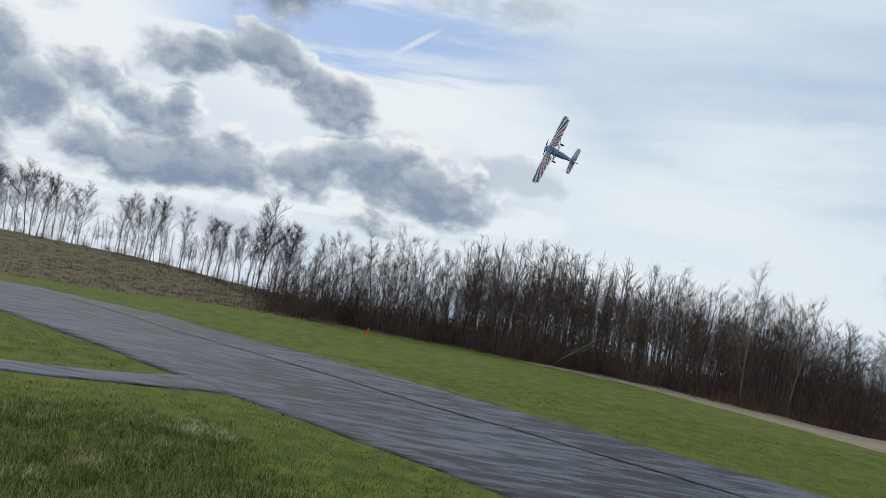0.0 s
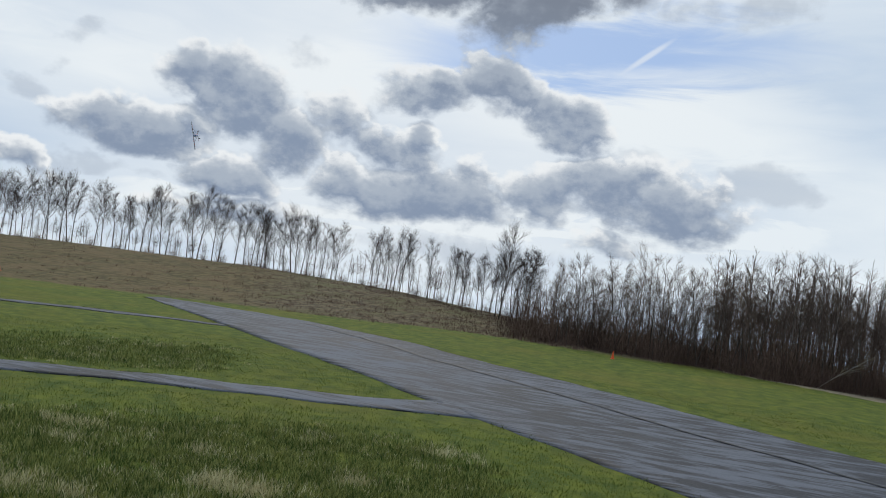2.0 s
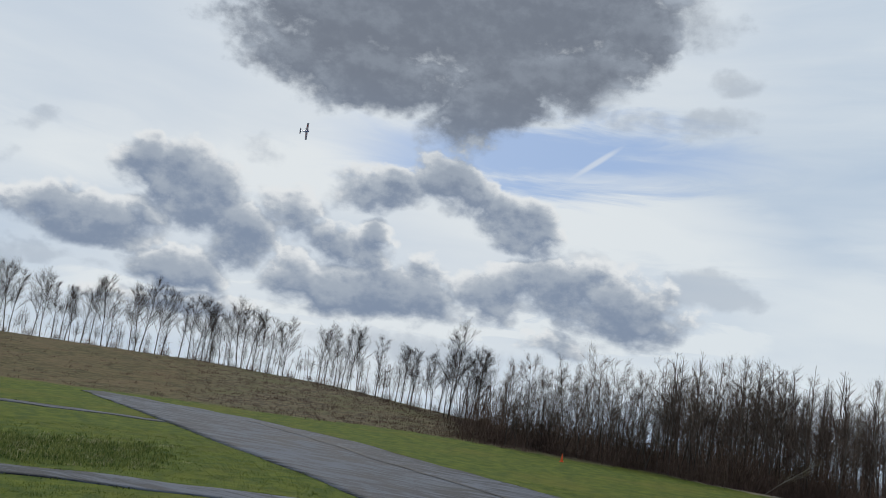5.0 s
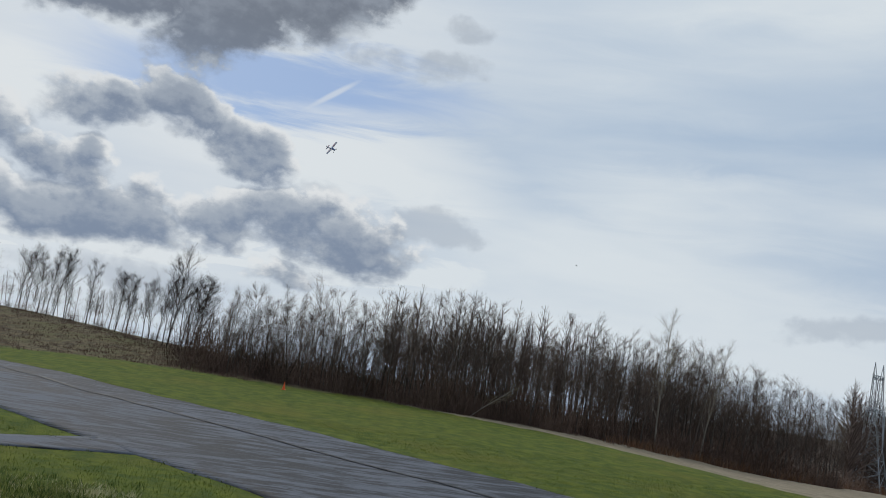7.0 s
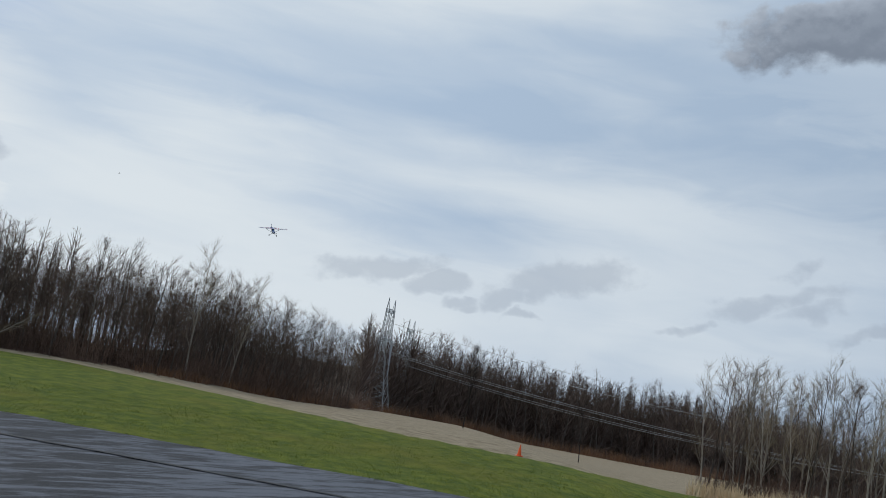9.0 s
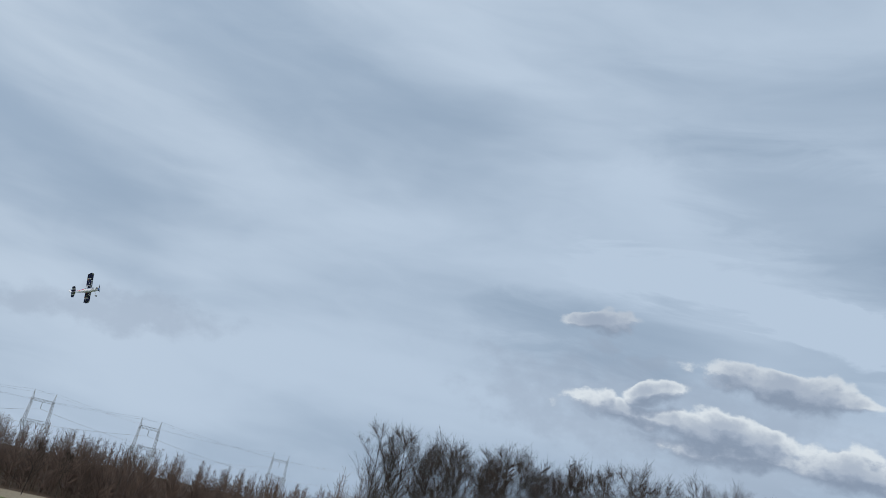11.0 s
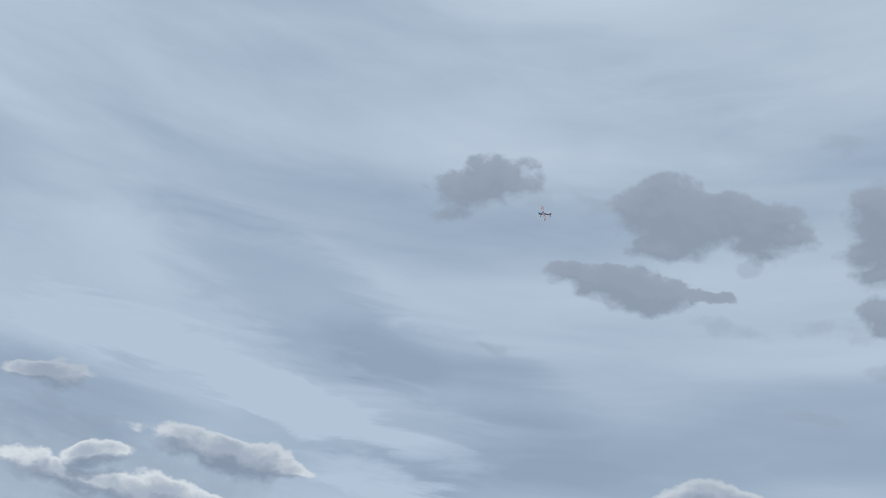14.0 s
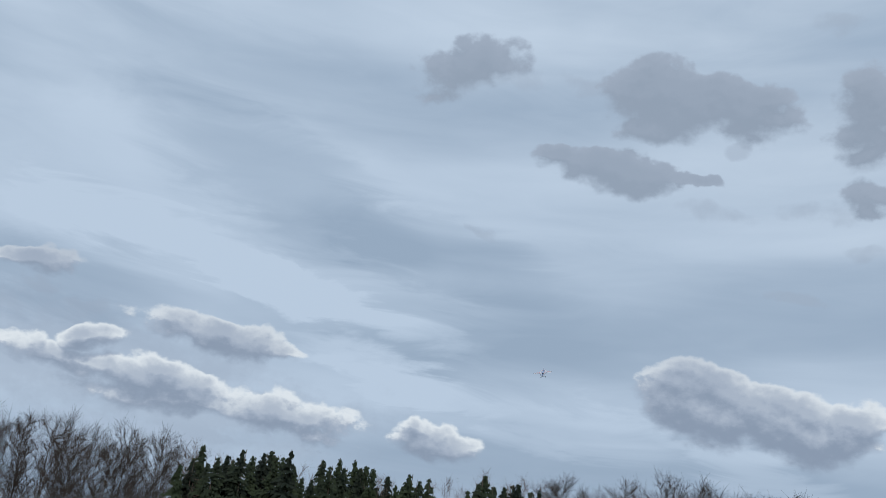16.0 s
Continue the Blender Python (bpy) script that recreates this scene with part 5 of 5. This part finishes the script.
    prop = part("propeller", mesh_of("propeller", *merged(tubes([(Vector((0, 0.565, 0)), Vector((sx * 0.10, 0.565, 0.02 * sx)), 0.012, 0.019) for sx in (-1, 1)], 5), tubes([(Vector((sx * 0.10, 0.565, 0.02 * sx)), Vector((sx * 0.24, 0.562, 0.05 * sx)), 0.019, 0.008) for sx in (-1, 1)], 5)), RUBBER), root, "black two-blade propeller")
    spin = loft([(0.62, 0.004, -0.004, 0.004, 1), (0.60, 0.018, -0.018, 0.018, 1), (0.56, 0.034, -0.034, 0.034, 1), (0.536, 0.037, -0.037, 0.037, 1)])
    part("spinner", mesh_of("spinner", *spin, ALLOY, smooth=True), prop, "polished spinner")
    tw = loft([(-0.012, 0.02, -0.02, 0.02, 1), (0.012, 0.02, -0.02, 0.02, 1)])
    part("tail_wheel", mesh_of("tail_wheel", *merged((tw[0], tw[1]), tubes([(Vector((0, 0, 0.0)), Vector((0, 0.0, 0.07)), 0.005, 0.005)], 5)), RUBBER), root, m=Matrix.Translation((0, -0.98, -0.045)) @ pose(0, 0, 0, 0, 0, 90))
    return root


aeroplane = build_aeroplane()


def build_bird():
    root = tagged(new("bird"), "distant dark soaring bird with spread wings", "bird")
    body = loft([(0.26, 0.01, -0.01, 0.015, 1), (0.20, 0.035, -0.03, 0.04, 1), (0.05, 0.065, -0.06, 0.06, 1), (-0.12, 0.045, -0.04, 0.04, 1), (-0.30, 0.06, -0.01, 0.015, 1)])
    part("body", mesh_of("body", *body, RUBBER, smooth=True), root)
    for sx in (-1, 1):
        v, f, _ = wing_skin(0.04 * sx, 0.62 * sx, 8, lambda x: 0.12 - 0.12 * abs(x), lambda x: -0.10 + 0.05 * abs(x), lambda x: 0.02 + 0.12 * abs(x), 0.015, 0.0, 1.0, 5)
        part("wing", mesh_of("wing", v, f, RUBBER), root)
    return root


bird = build_bird()
bird.scale = (0.55, 0.55, 0.55)


def motions():
    walk(aeroplane, [
        (0.0, pose(2.64, 22.95, 8.39, 68.6, -69.8, -36.8)),
        (0.5, pose(-5.71, 30.53, 8.75, 70.0, -74.1, -29.3)),
        (1.0, pose(-14.50, 37.47, 9.16, 92.5, -74.8, -51.6)),
        (1.5, pose(-24.00, 44.34, 10.00, 144.1, -69.0, -102.0)),
        (2.0, pose(-34.20, 51.38, 11.54, 155.0, -72.1, -111.0)),
        (2.5, pose(-41.73, 58.88, 14.46, 139.2, -55.5, -110.8)),
        (3.0, pose(-41.97, 63.87, 18.79, 129.4, -39.0, -124.4)),
        (3.2, pose(-40.87, 65.96, 21.58, 137.2, -4.8, -151.8)),
        (3.5, pose(-39.66, 67.97, 24.46, 128.3, 29.1, -178.0)),
        (3.7, pose(-40.70, 71.74, 27.49, 104.9, 55.2, 126.7)),
        (4.4, pose(-40.41, 79.63, 28.61, 118.7, 62.6, 118.2)),
        (5.1, pose(-39.68, 88.14, 29.75, 134.1, 70.9, 112.2)),
        (5.8, pose(-38.47, 97.30, 30.92, 156.7, 79.4, 113.8)),
        (6.0, pose(-33.32, 99.05, 29.50, 174.5, 52.2, 129.1)),
        (6.2, pose(-26.48, 101.12, 28.35, -118.4, 76.9, 164.8)),
        (6.5, pose(-19.50, 102.71, 27.20, -15.1, 60.6, -122.7)),
        (7.0, pose(-6.43, 101.06, 25.73, -31.8, 60.7, -164.5)),
        (7.5, pose(4.50, 92.00, 22.85, -33.9, 51.2, -171.7)),
        (8.0, pose(13.34, 81.13, 18.76, -22.2, 40.4, 178.9)),
        (8.5, pose(19.34, 66.46, 14.31, -22.0, 28.0, 179.6)),
        (9.0, pose(24.84, 54.60, 10.60, -17.3, 7.3, 163.1)),
        (9.5, pose(27.08, 37.14, 7.47, -17.9, -28.4, 174.7)),
        (9.7, pose(29.63, 31.88, 6.05, -5.7, -39.1, 168.4)),
        (10.0, pose(31.30, 18.68, 4.41, 0.8, -39.3, 175.4)),
        (10.2, pose(34.93, 10.38, 4.12, 106.3, -86.0, 65.3)),
        (10.9, pose(48.00, -11.51, 10.15, 43.4, -55.6, 146.4)),
        (11.6, pose(47.73, -45.34, 20.49, 50.8, -23.4, 160.7)),
        (12.3, pose(24.44, -82.87, 37.24, 65.1, 6.2, 177.8)),
        (12.4, pose(23.12, -82.09, 39.88, 76.0, 25.0, -145.2)),
        (12.5, pose(21.81, -81.22, 42.48, 99.1, 32.2, -99.9)),
        (13.0, pose(15.14, -80.98, 53.11, 56.8, 13.7, -149.7)),
        (13.5, pose(11.96, -80.44, 55.47, 69.1, 34.7, -142.4)),
        (13.8, pose(11.32, -82.51, 55.35, 69.9, -33.6, -132.4)),
        (14.0, pose(10.64, -84.60, 55.21, -73.1, -75.5, 15.6)),
        (14.2, pose(10.10, -84.53, 52.14, -69.9, -26.6, 2.7)),
        (14.5, pose(9.54, -84.37, 49.12, -77.2, 21.7, -7.2)),
        (15.0, pose(8.55, -90.66, 43.87, -52.7, -8.1, 31.4)),
        (15.5, pose(6.79, -91.24, 34.78, -60.9, 13.7, -13.1)),
        (16.0, pose(7.30, -91.60, 24.20, -36.1, 9.7, -8.3)),
    ])
    walk(bird, [
        (0.0, pose(41.30, 144.09, 14.63, 0, 8, 89.0)),
        (5.8, pose(38.19, 144.14, 20.66, 0, 8, 89.0)),
        (7.0, pose(36.59, 144.43, 21.75, 0, 8, 89.0)),
        (8.5, pose(36.00, 144.39, 23.23, 0, 8, 89.0)),
        (9.0, pose(36.47, 144.17, 23.99, 0, 8, 89.0)),
        (16.0, pose(32.71, 144.24, 31.28, 0, 8, 89.0)),
    ])


motions()
